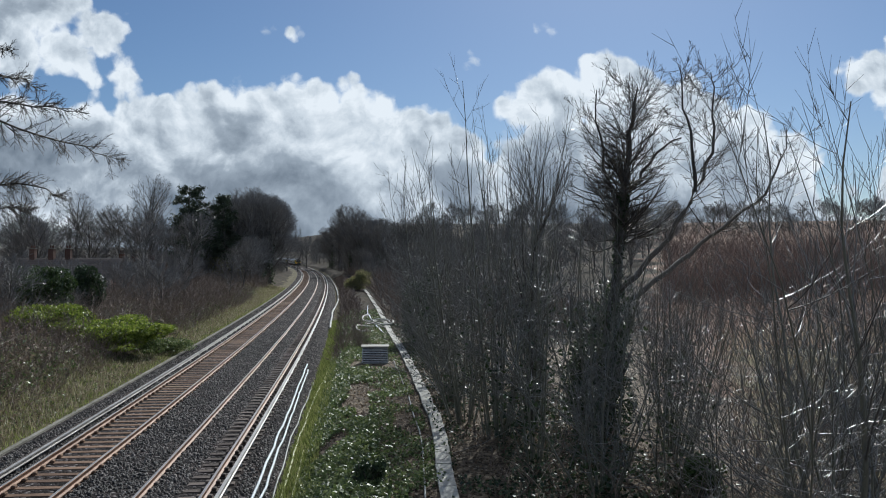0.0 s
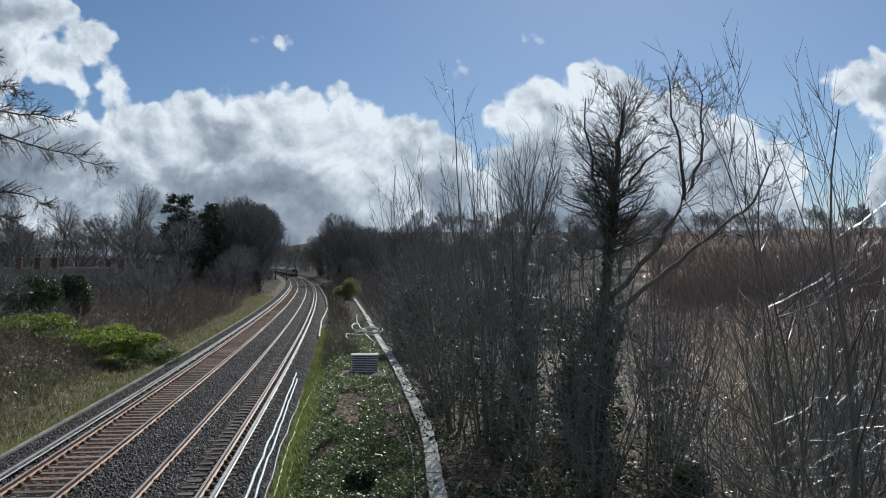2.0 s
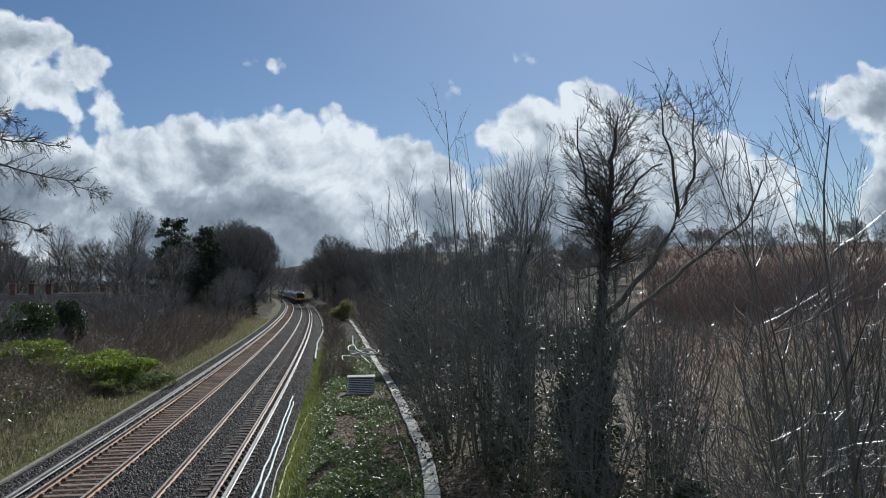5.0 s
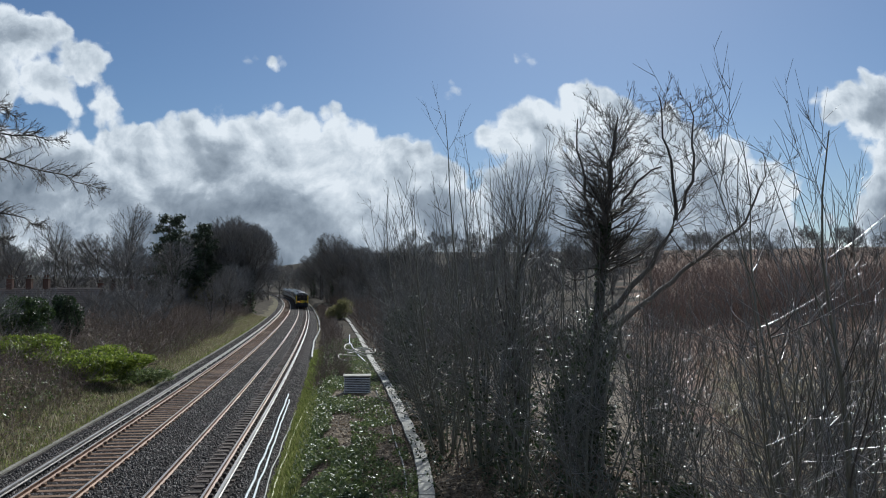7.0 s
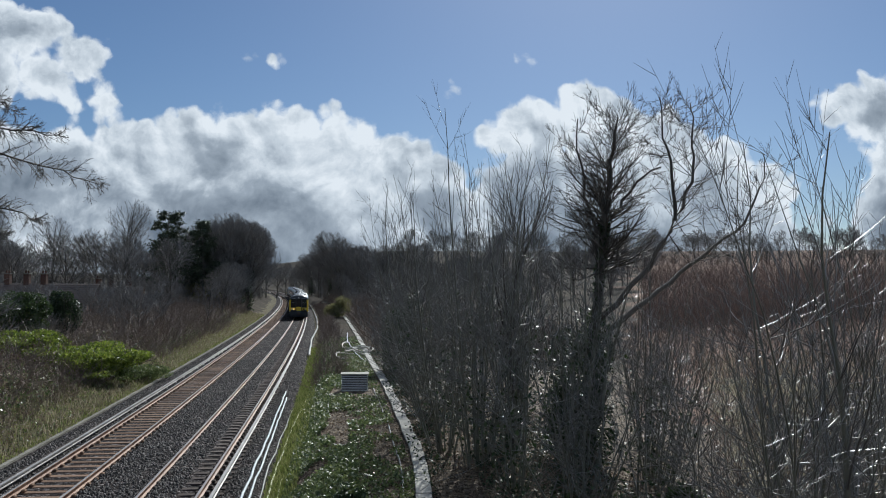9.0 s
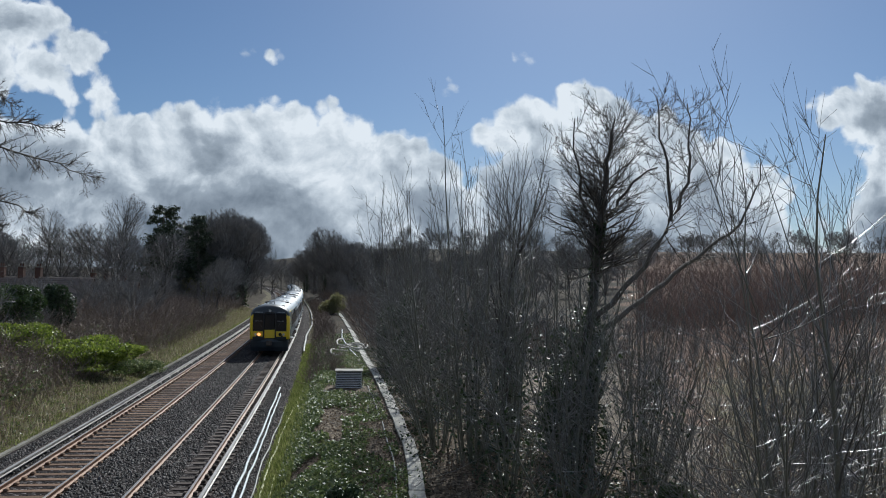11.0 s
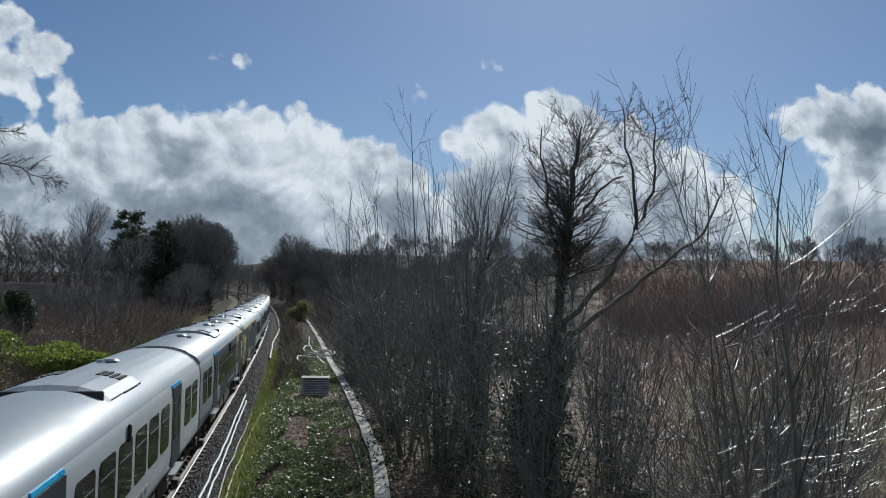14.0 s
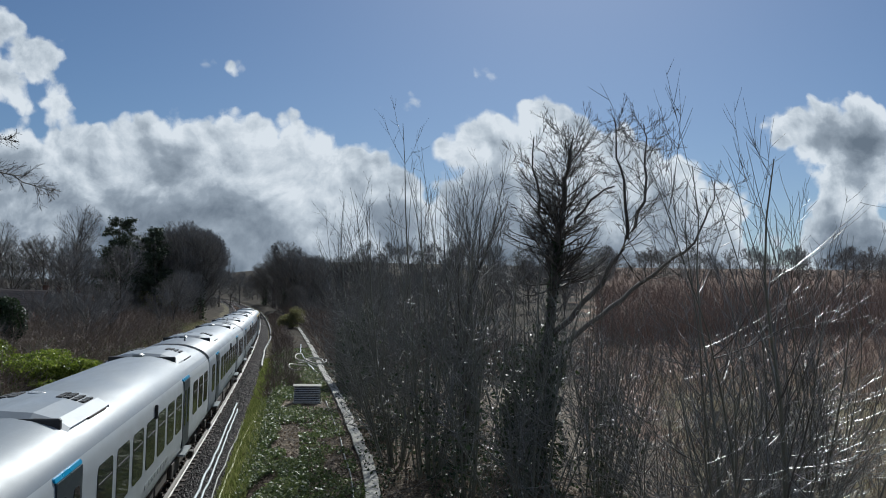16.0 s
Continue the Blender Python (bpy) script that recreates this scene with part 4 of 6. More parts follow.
def make_trough():
    """Concrete cable trough with a lid for every metre."""
    trough = thing("cable_trough", "weathered pale concrete cable trough with separate lids", "cable trough")
    ys = steps(9, 118, 1.0)
    pts = [along(y, trough_offset(y)) for y in ys]
    pts = [Vector((p.x, p.y, land(p.x, p.y))) for p in pts]
    piece("channel", sweep(pts, [(-0.17, -0.2), (0.17, -0.2), (0.17, 0.05), (-0.17, 0.05)], True, [M["concrete_dark"]], None, "channel"), trough, None, "mossy concrete channel")
    bm = boxed(-0.185, 0.185, -0.488, 0.488, 0.0, 0.055, bevel=0.012)
    me = bpy.data.meshes.new("lid")
    bm.to_mesh(me)
    bm.free()
    me.materials.append(M["concrete"])
    rnd = random.Random(8)
    for y in np.arange(9.5, 117.5, 1.0):
        a, b = along(y - 0.5, trough_offset(y - 0.5)), along(y + 0.5, trough_offset(y + 0.5))
        mid = (a + b) / 2
        za, zb = land(a.x, a.y), land(b.x, b.y)
        turn = math.atan2(-(b.x - a.x), b.y - a.y) + rnd.uniform(-0.02, 0.02)
        m = Matrix.Translation((mid.x + rnd.uniform(-0.012, 0.012), mid.y, (za + zb) / 2 + 0.052 + rnd.uniform(0, 0.012))) @ Euler((math.atan2(zb - za, 1.0), rnd.uniform(-0.02, 0.02), turn)).to_matrix().to_4x4()
        piece("lid", me, trough, m)


make_trough()


def make_cabinet():
    p = ground_at(38.2, 5.1) - Vector((0, 0, 0.02))
    cab = thing("equipment_cabinet", "grey galvanised lineside cabinet with louvred front", "cabinet", m=Matrix.Translation(p) @ Matrix.Rotation(radians(4), 4, "Z"))
    part("plinth", boxed(-0.64, 0.64, -0.40, 0.40, -0.25, 0.06, bevel=0.02), M["concrete_dark"], cab, "concrete plinth")
    body = part("body", boxed(-0.58, 0.58, -0.36, 0.36, 0.0, 0.76, bevel=0.015), M["cabinet"], cab)
    # black sheet on the body paints the shade between the louvres
    part("recess", boxed(-0.555, 0.555, -0.366, -0.355, 0.03, 0.74), M["rubber"], body, "dark sheet in place of the shade behind the louvres")
    for i in range(9):
        bm = bmesh.new()
        z = 0.035 + 0.078 * i
        v = [bm.verts.new(c) for c in ((-0.55, -0.372, z + 0.044), (0.55, -0.372, z + 0.044), (0.55, -0.43, z + 0.012), (-0.55, -0.43, z + 0.012), (-0.55, -0.362, z), (0.55, -0.362, z))]
        bm.faces.new((v[0], v[3], v[2], v[1]))
        bm.faces.new((v[3], v[4], v[5], v[2]))
        bm.faces.new((v[0], v[4], v[3]))
        bm.faces.new((v[1], v[2], v[5]))
        bmesh.ops.recalc_face_normals(bm, faces=bm.faces)
        part("louvre", bm, M["cabinet"], body)
    part("lid", boxed(-0.63, 0.63, -0.45, 0.42, 0.76, 0.81, bevel=0.015), M["concrete"], cab, "pale flat lid")


make_cabinet()


def make_edging():
    """Low concrete edging between the ballast and the grass."""
    edging = thing("cess_edging", "low grey concrete edging between ballast and grass verge", "edging")
    pts = []
    for y in steps(8, 150, 1.5):
        p = along(y, FAR_TRACK - 2.62)
        pts.append(Vector((p.x, p.y, land(p.x, p.y))))
    piece("kerb", sweep(pts, [(-0.11, -0.2), (0.11, -0.2), (0.08, 0.06), (-0.08, 0.06)], True, [M["concrete_dark"]], None, "kerb"), edging)


make_edging()

M["brick"] = material("red_brick", grainy((0.055, 0.030, 0.022), (0.10, 0.052, 0.038), (0.17, 0.095, 0.07), 8, 0.6), 0.85, bump=0.01)
M["roof_tile"] = material("brown_roof_tiles", grainy((0.09, 0.07, 0.06), (0.16, 0.125, 0.105), (0.24, 0.19, 0.16), 6, 0.4), 0.8, bump=0.02)


def make_house(x, y, width, ridge_z, eave_z, turn, chimneys, label):
    g = land(x, y) - 0.3
    h = thing("house", label, "house", "houses behind the trees", Matrix.Translation((x, y, 0)) @ Matrix.Rotation(radians(turn), 4, "Z"))
    w, dep = width / 2, 4.0
    bm = bmesh.new()
    base = [(-w, -dep), (w, -dep), (w, dep), (-w, dep)]
    lo = [bm.verts.new((a, b, g)) for a, b in base]
    hi = [bm.verts.new((a, b, eave_z)) for a, b in base]
    top = [bm.verts.new((-w, 0, ridge_z - 0.05)), bm.verts.new((w, 0, ridge_z - 0.05))]
    for i in range(4):
        j = (i + 1) % 4
        bm.faces.new((lo[i], lo[j], hi[j], hi[i]))
    bm.faces.new((hi[1], hi[2], top[1])), bm.faces.new((hi[3], hi[0], top[0]))
    part("wall", bm, M["brick"], h, "red brick wall")
    for s in (-1, 1):
        bm = bmesh.new()
        rows, prof = 14, []
        for r in range(rows):
            t0, t1 = r / rows, (r + 1) / rows
            lift = ridge_z - eave_z + 0.15
            prof += [(s * (dep + 0.35) * (1 - t0), eave_z - 0.15 + lift * t0 + 0.04), (s * (dep + 0.35) * (1 - t1), eave_z - 0.15 + lift * t1)]
        prof += [(0.0, ridge_z - 0.12), (s * (dep + 0.35), eave_z - 0.27)]
        ends = [[bm.verts.new((sx * (w + 0.2), yy, zz)) for yy, zz in prof] for sx in (-1, 1)]
        for j in range(len(prof)):
            k = (j + 1) % len(prof)
            bm.faces.new((ends[0][j], ends[0][k], ends[1][k], ends[1][j]))
        bm.faces.new(ends[0]), bm.faces.new(ends[1][::-1])
        bmesh.ops.recalc_face_normals(bm, faces=bm.faces)
        part("roof", bm, M["roof_tile"], h, "brown tiled roof slope")
    for s in (-1, 1):
        for wx in np.arange(-w + 1.4, w - 0.8, 2.6):
            win = part("window", boxed(wx - 0.55, wx + 0.55, *sorted((s * dep, s * (dep + 0.05))), eave_z - 1.6, eave_z - 0.4, bevel=0.01), M["white_mark"], h, "white framed window")
            part("pane", boxed(wx - 0.46, wx + 0.46, *sorted((s * (dep + 0.04), s * (dep + 0.06))), eave_z - 1.5, eave_z - 0.5), M["glass"], win)
    for c in chimneys:
        ch = part("chimney", boxed(c - 0.34, c + 0.34, -0.3, 0.3, ridge_z - 0.7, ridge_z + 1.15), M["brick"], h, "brick chimney stack")
        part("cap", boxed(c - 0.4, c + 0.4, -0.36, 0.36, ridge_z + 1.15, ridge_z + 1.27), M["concrete_dark"], ch)
        for e in (-0.17, 0.17):
            pot = bmesh.new()
            cylinder(pot, (c + e, 0, ridge_z + 1.27), (c + e, 0, ridge_z + 1.62), 0.12, 0.10, 8)
            part("chimney_pot", pot, M["brick"], ch)


make_house(-47.5, 108, 13.5, 5.15, 1.9, -4, (-4.9, -2.4, -0.2), "terraced brick house with brown tiled roof and chimneys")
make_house(-43.6, 121, 8.0, 4.6, 1.7, 0, (-2.2, -0.4, 2.0), "small brick house with brown roof and chimney stacks")
make_house(-58.5, 103, 9.0, 5.6, 2.2, -2, (2.6, 3.6), "brick house with a tall chimney among trees")

# ---------------------------------------------------------------- plants


def fast_mesh(name, verts, quads, mat, smooth=False):
    me = bpy.data.meshes.new(name)
    n, q = len(verts), len(quads)
    me.vertices.add(n)
    me.vertices.foreach_set("co", np.asarray(verts, dtype=np.float32).ravel())
    me.loops.add(q * 4)
    me.loops.foreach_set("vertex_index", np.asarray(quads, dtype=np.int32).ravel())
    me.polygons.add(q)
    me.polygons.foreach_set("loop_start", np.arange(0, q * 4, 4, dtype=np.int32))
    me.update(calc_edges=True)
    me.materials.append(mat)
    if smooth:
        me.polygons.foreach_set("use_smooth", np.ones(q, dtype=bool))
    return me


def unit(v):
    return v / np.maximum(1e-9, np.linalg.norm(v, axis=-1, keepdims=True))


def tubes(lines, sides=3):
    """Vertices and quads of thin tubes; lines: a list of (points N x K x 3, radii N x K)."""
    V, Q, o = [], [], 0
    for P, Rr in lines:
        n, k, _ = P.shape
        T = np.empty_like(P)
        T[:, 1:-1] = P[:, 2:] - P[:, :-2]
        T[:, 0], T[:, -1] = P[:, 1] - P[:, 0], P[:, -1] - P[:, -2]
        T = unit(T)
        ref = np.where(np.abs(T[:, :, 2:3]) > 0.9, np.array([1.0, 0, 0]), np.array([0, 0, 1.0]))
        A = unit(np.cross(T, ref))
        B = np.cross(T, A)
        ang = np.arange(sides) * 2 * np.pi / sides + (1.1 if sides == 2 else 0.0)
        W = P[:, :, None, :] + Rr[:, :, None, None] * (A[:, :, None, :] * np.cos(ang)[:, None] + B[:, :, None, :] * np.sin(ang)[:, None])
        V.append(W.reshape(-1, 3))
        i, j, s = np.meshgrid(np.arange(n), np.arange(k - 1), np.arange(1 if sides == 2 else sides), indexing="ij")
        a = (i * k + j) * sides + s
        b = (i * k + j) * sides + (s + 1) % sides
        Q.append(np.stack([a, b, b + sides, a + sides], -1).reshape(-1, 4) + o)
        o += n * k * sides
    return np.concatenate(V), np.concatenate(Q)


def lines_from(rng, p, d, length, r, k, wob, up, taper):
    """Wandering shoots from points p in directions d."""
    n = len(p)
    P, Rr = np.empty((n, k, 3)), np.empty((n, k))
    P[:, 0] = p
    d = unit(d)
    step_len = (length / (k - 1))[:, None]
    for i in range(1, k):
        d = unit(d + wob * rng.normal(size=(n, 3)) + np.array([0, 0, up]))
        P[:, i] = P[:, i - 1] + d * step_len
    for i in range(k):
        Rr[:, i] = r * (1 - (1 - taper) * i / (k - 1))
    return P, Rr


def spawn(rng, P, Rr, each, t0, t1, angle, ratio, rratio, k, wob, up, taper, rmin, spread=12.0):
    """Side shoots on the shoots P."""
    n, kk, _ = P.shape
    t = rng.uniform(t0, t1, size=(n, each)) * (kk - 1)
    i = np.minimum(t.astype(int), kk - 2)
    f = (t - i)[:, :, None]
    rows = np.arange(n)[:, None]
    p = P[rows, i] * (1 - f) + P[rows, i + 1] * f
    tan = unit(P[rows, i + 1] - P[rows, i])
    rad = Rr[rows, i] * (1 - f[:, :, 0]) + Rr[rows, i + 1] * f[:, :, 0]
    side = unit(np.cross(tan, rng.normal(size=tan.shape)))
    a = np.radians(angle + spread * rng.normal(size=t.shape))[:, :, None]
    d = tan * np.cos(a) + side * np.sin(a)
    total = np.linalg.norm(np.diff(P, axis=1), axis=2).sum(1)[:, None]
    length = total * ratio * (1.05 - 0.55 * t / (kk - 1)) * rng.uniform(0.55, 1.25, size=t.shape)
    return lines_from(rng, p.reshape(-1, 3), d.reshape(-1, 3), length.ravel(), np.maximum(rmin, rad.ravel() * rratio), k, wob, up, taper)


def merged(*meshes):
    """Several (vertices, quads) as one."""
    V, Q, o = [], [], 0
    for v, q in meshes:
        V.append(v), Q.append(q + o)
        o += len(v)
    return np.concatenate(V), np.concatenate(Q)


def leaves(rng, centres, size, flat=0.0):
    """Small leaf quads, bent by chance, at the given centres."""
    n = len(centres)
    nrm = unit(rng.normal(size=(n, 3)) + np.array([0, 0, flat]))
    a = unit(np.cross(nrm, rng.normal(size=(n, 3))))
    b = np.cross(nrm, a)
    s = (size * rng.uniform(0.6, 1.4, size=n))[:, None]
    V = np.stack([centres - a * s, centres - b * s * 0.6, centres + a * s, centres + b * s * 0.6], 1).reshape(-1, 3)
    return V, np.arange(n * 4).reshape(-1, 4)


def bark_build(dark, light):
    def build(k, co):
        r = k.add("ShaderNodeNewGeometry").outputs["Random Per Island"]
        g = k.noise(k.vmath("MULTIPLY", co, (6, 6, 1.2)), 3.0, 4.0, 0.6)
        f = k.math("ADD", k.math("MULTIPLY", r, 0.6), k.math("MULTIPLY", g, 0.4))
        # most shoots dark, a few light: sunlit twigs are put into the random tone
        mid = tuple(0.72 * a + 0.28 * b for a, b in zip(dark, light))
        return k.ramp(f, [(0.2, dark), (0.62, mid), (0.88, light)]), g, None
    return build


def leaf_build(a, b, c):
    def build(k, co):
        r = k.add("ShaderNodeNewGeometry").outputs["Random Per Island"]
        big = k.noise(co, 0.9, 3.0, 0.5)
        f = k.math("ADD", k.math("MULTIPLY", r, 0.6), k.math("MULTIPLY", big, 0.4))
        return k.ramp(f, [(0.2, a), (0.5, b), (0.85, c)]), None, None
    return build


M["bark"] = material("dark_bark", bark_build((0.055, 0.049, 0.043), (0.19, 0.165, 0.14)), 0.7, bump=0.01)
M["twig"] = material("grey_brown_twigs", bark_build((0.070, 0.067, 0.062), (0.36, 0.345, 0.32)), 0.34, spec=1.0)
# twigs of the rounded crowns; their backlit, hazy look is put into the colour
M["far_twig"] = material("backlit_winter_twigs", bark_build((0.115, 0.108, 0.102), (0.34, 0.315, 0.285)), 0.5)
M["stem"] = material("olive_grey_stems", bark_build((0.10, 0.097, 0.074), (0.31, 0.30, 0.235)), 0.36)
M["wand"] = material("red_brown_wands", bark_build((0.15, 0.102, 0.082), (0.38, 0.28, 0.225)), 0.45)
M["bramble"] = material("brown_bramble_canes", bark_build((0.12, 0.088, 0.070), (0.36, 0.275, 0.22)), 0.6)
M["dead_leaf"] = material("dead_leaves", leaf_build((0.07, 0.048, 0.032), (0.17, 0.125, 0.085), (0.33, 0.26, 0.185)), 0.75, thin=0.25)
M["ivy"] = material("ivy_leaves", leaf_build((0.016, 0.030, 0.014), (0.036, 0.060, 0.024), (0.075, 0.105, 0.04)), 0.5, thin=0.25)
# paler copy of the ivy; sunlight on the bank is put into its colour
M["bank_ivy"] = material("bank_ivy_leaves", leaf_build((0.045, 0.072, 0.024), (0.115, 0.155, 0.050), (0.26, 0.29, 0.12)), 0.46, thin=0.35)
M["bright_leaf"] = material("yellow_green_leaves", leaf_build((0.07, 0.105, 0.014), (0.16, 0.21, 0.028), (0.30, 0.34, 0.07)), 0.45, thin=0.55)
M["laurel"] = material("laurel_leaves", leaf_build((0.022, 0.044, 0.012), (0.05, 0.085, 0.022), (0.12, 0.16, 0.05)), 0.4, thin=0.25)
M["olive_leaf"] = material("olive_brown_leaves", leaf_build((0.09, 0.09, 0.036), (0.19, 0.185, 0.08), (0.34, 0.31, 0.15)), 0.6, thin=0.5)
M["needle"] = material("pine_needles", leaf_build((0.022, 0.034, 0.018), (0.045, 0.066, 0.032), (0.08, 0.10, 0.05)), 0.5)
M["grass_blade"] = material("grass_blades", leaf_build((0.08, 0.10, 0.022), (0.17, 0.205, 0.052), (0.36, 0.36, 0.15)), 0.5, thin=0.45)
M["dry_grass"] = material("dry_grass_blades", leaf_build((0.10, 0.085, 0.05), (0.24, 0.21, 0.13), (0.46, 0.41, 0.29)), 0.7, thin=0.45)


def plant(name, label, category, pieces, m=None, group=""):
    """A plant from (part name, vertices, quads, material)."""
    ob = thing(name, label, category, group, m)
    for pname, (v, q), mat in pieces:
        made = piece(pname, fast_mesh(pname, v, q, mat, pname in ("stem", "trunk", "crown")), ob)
        if pname in ("crown", "ivy", "foliage", "undergrowth"):
            tagged(made, kind="stuff")
    return ob


def stuff(name, label, category, vq, mat):
    return tagged(new(name, fast_mesh(name, vq[0], vq[1], mat)), label, category, kind="stuff")


def coppice(seed, stems, height, spread, thick, label, mat="stem", twigs=9, fine=6, ivy=0, lean=(0, 0), bushy=1.0, kink=0.06):
    """Many thin stems from one stool, with side shoots and twigs."""
    rng = np.random.default_rng(seed)
    a = rng.uniform(0, 2 * np.pi, stems)
    out = rng.uniform(0.05, 1.0, stems) ** 0.8 * spread
    d = np.stack([np.cos(a) * out + lean[0], np.sin(a) * out + lean[1], np.ones(stems)], 1)
    p = np.stack([np.cos(a) * 0.35 * out / spread, np.sin(a) * 0.35 * out / spread, np.full(stems, -0.15)], 1)
    ln = height * rng.uniform(0.6, 1.08, stems)
    P0, R0 = lines_from(rng, p, d, ln, 0.85 * thick * rng.uniform(0.6, 1.3, stems), 10, kink * 0.7, 0.05, 0.16)
    P1, R1 = spawn(rng, P0, R0, twigs - twigs // 3, 0.35, 0.97, 36, 0.26 * bushy, 0.5, 6, 0.06, 0.13, 0.35, 0.0065)
    P2, R2 = spawn(rng, P1, R1, fine, 0.15, 0.98, 34, 0.42, 0.6, 3, 0.10, 0.12, 0.45, 0.0052)
    P3, R3 = spawn(rng, P0, R0, twigs // 2 + 1, 0.10, 0.75, 72, 0.24 * bushy, 0.5, 8, 0.07, 0.10, 0.35, 0.0075, 16.0)
    P4, R4 = spawn(rng, P3, R3, 4, 0.15, 0.98, 42, 0.40, 0.6, 4, 0.08, 0.09, 0.5, 0.0056)
    n = stems * 3
    i, k = np.arange(n) % stems, rng.uniform(1.6, 5.6, n)
    j = k.astype(int)
    f = (k - j)[:, None]
    d = np.stack([rng.normal(-0.55, 0.6, n), rng.normal(-0.45, 0.45, n), rng.normal(0.25, 0.15, n)], 1)
    P5, R5 = lines_from(rng, P0[i, j] * (1 - f) + P0[i, j + 1] * f, d, height * rng.uniform(0.12, 0.30, n), np.full(n, 0.011), 9, 0.05, 0.055, 0.35)
    P6, R6 = spawn(rng, P5, R5, 3, 0.2, 0.95, 40, 0.35, 0.7, 4, 0.06, 0.08, 0.5, 0.0065)
    parts = [("stem", tubes([(P0[i:i + 1], R0[i:i + 1])], 5), M[mat]) for i in range(stems)] + [("crown", tubes([(P1, R1), (P2, R2), (P3, R3), (P4, R4), (P5, R5), (P6, R6)]), M["twig"])]
    if ivy:
        i = rng.integers(0, stems, ivy)
        k = rng.integers(0, 5, ivy)
        c = P0[i, k] + rng.normal(size=(ivy, 3)) * np.array([0.3, 0.3, 0.4])
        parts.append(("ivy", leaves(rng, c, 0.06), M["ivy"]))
    return parts


def grow(rng, P, Rr, each, t0, t1, angle, mid, reach, most, rratio, rmin, k, wob, up):
    """Side shoots on the shoots P that end at the rounded edge of the crown."""
    n, kk, _ = P.shape
    t = rng.uniform(t0, t1, size=(n, each)) * (kk - 1)
    i = np.minimum(t.astype(int), kk - 2)
    f = (t - i)[:, :, None]
    rows = np.arange(n)[:, None]
    p = (P[rows, i] * (1 - f) + P[rows, i + 1] * f).reshape(-1, 3)
    tan = unit(P[rows, i + 1] - P[rows, i]).reshape(-1, 3)
    rad = (Rr[rows, i] * (1 - f[:, :, 0]) + Rr[rows, i + 1] * f[:, :, 0]).ravel()
    side = unit(np.cross(tan, rng.normal(size=tan.shape)))
    a = np.radians(angle + 12 * rng.normal(size=len(p)))[:, None]
    d = unit(tan * np.cos(a) + side * np.sin(a) + np.array([0, 0, up * 2]))
    return lines_from(rng, p, d, np.minimum(most * rng.uniform(0.6, 1.2, len(p)), exit_length(p, d, mid, reach) * rng.uniform(0.8, 1.02, len(p))), np.maximum(rmin, rad * rratio), k, wob, up, 0.4)


def exit_length(p, d, mid, reach):
    """How far it is from p along d to the edge of the crown."""
    q, e = (p - mid) / reach, d / reach
    a, b, c = (e * e).sum(1), (q * e).sum(1), (q * q).sum(1) - 1
    return np.maximum(0.15, (-b + np.sqrt(np.maximum(0.0, b * b - a * c))) / a)


def crown_tree(seed, height, width, bole, limbs, boughs, twigs, fine, trunk_r, open_up=38, ivy=0, ends=0, far=True):
    """A leafless broadleaf tree with ascending limbs and a rounded, finely twigged crown."""
    rng = np.random.default_rng(seed)
    mid = np.array([0, 0, height * (1 + bole) / 2])
    reach = np.array([width / 2, width / 2, height * (1 - bole) / 2])
    P0, R0 = lines_from(rng, np.array([[0, 0, -0.4]]), np.array([[0.03, 0.02, 1.0]]), np.array([height * 0.66]), np.array([trunk_r]), 9, 0.04, 0.02, 0.25)
    t = rng.uniform(max(0.08, bole), 0.98, limbs) * 8
    i = np.minimum(t.astype(int), 7)
    f = (t - i)[:, None]
    p = P0[0, i] * (1 - f) + P0[0, i + 1] * f
    turn, lean = np.arange(limbs) * 2.4 + rng.normal(size=limbs) * 0.3, np.radians(open_up * rng.uniform(0.35, 1.35, limbs))
    d = np.stack([np.cos(turn) * np.sin(lean), np.sin(turn) * np.sin(lean), np.cos(lean)], 1)
    P1, R1 = lines_from(rng, p, d, exit_length(p, d, mid, reach) * rng.uniform(0.8, 1.0, limbs), trunk_r * rng.uniform(0.25, 0.5, limbs), 7, 0.06, 0.02, 0.2)
    P2, R2 = grow(rng, P1, R1, boughs, 0.12, 0.95, 38, mid, reach, height * 0.3, 0.5, fine * 1.5, 4, 0.07, 0.05)
    P3, R3 = grow(rng, P2, R2, twigs, 0.1, 1.0, 36, mid, reach, height * 0.13, 0.6, fine, 2, 0.05, 0.06)
    lines = [tubes([(P2, R2)], 2 if far else 3), tubes([(P3, R3)], 2)]
    if ends:
        P4, R4 = grow(rng, P3, R3, ends, 0.2, 1.0, 34, mid, reach, height * 0.06, 0.7, fine * 0.8, 2, 0.05, 0.06)
        lines.append(tubes([(P4, R4)], 2))
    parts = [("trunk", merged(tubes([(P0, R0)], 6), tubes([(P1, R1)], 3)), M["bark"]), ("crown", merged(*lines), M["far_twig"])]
    if ivy:
        k = rng.uniform(0.0, 7.0, ivy)
        i = k.astype(int)
        f = (k - i)[:, None]
        c = P0[0, i] * (1 - f) + P0[0, i + 1] * f + unit(rng.normal(size=(ivy, 3))) * (rng.uniform(0.3, 1.1, ivy) * (0.8 + 0.3 * np.sin(k * 1.7)))[:, None]
        parts.append(("ivy", leaves(rng, c, 0.17), M["ivy"]))
    return parts


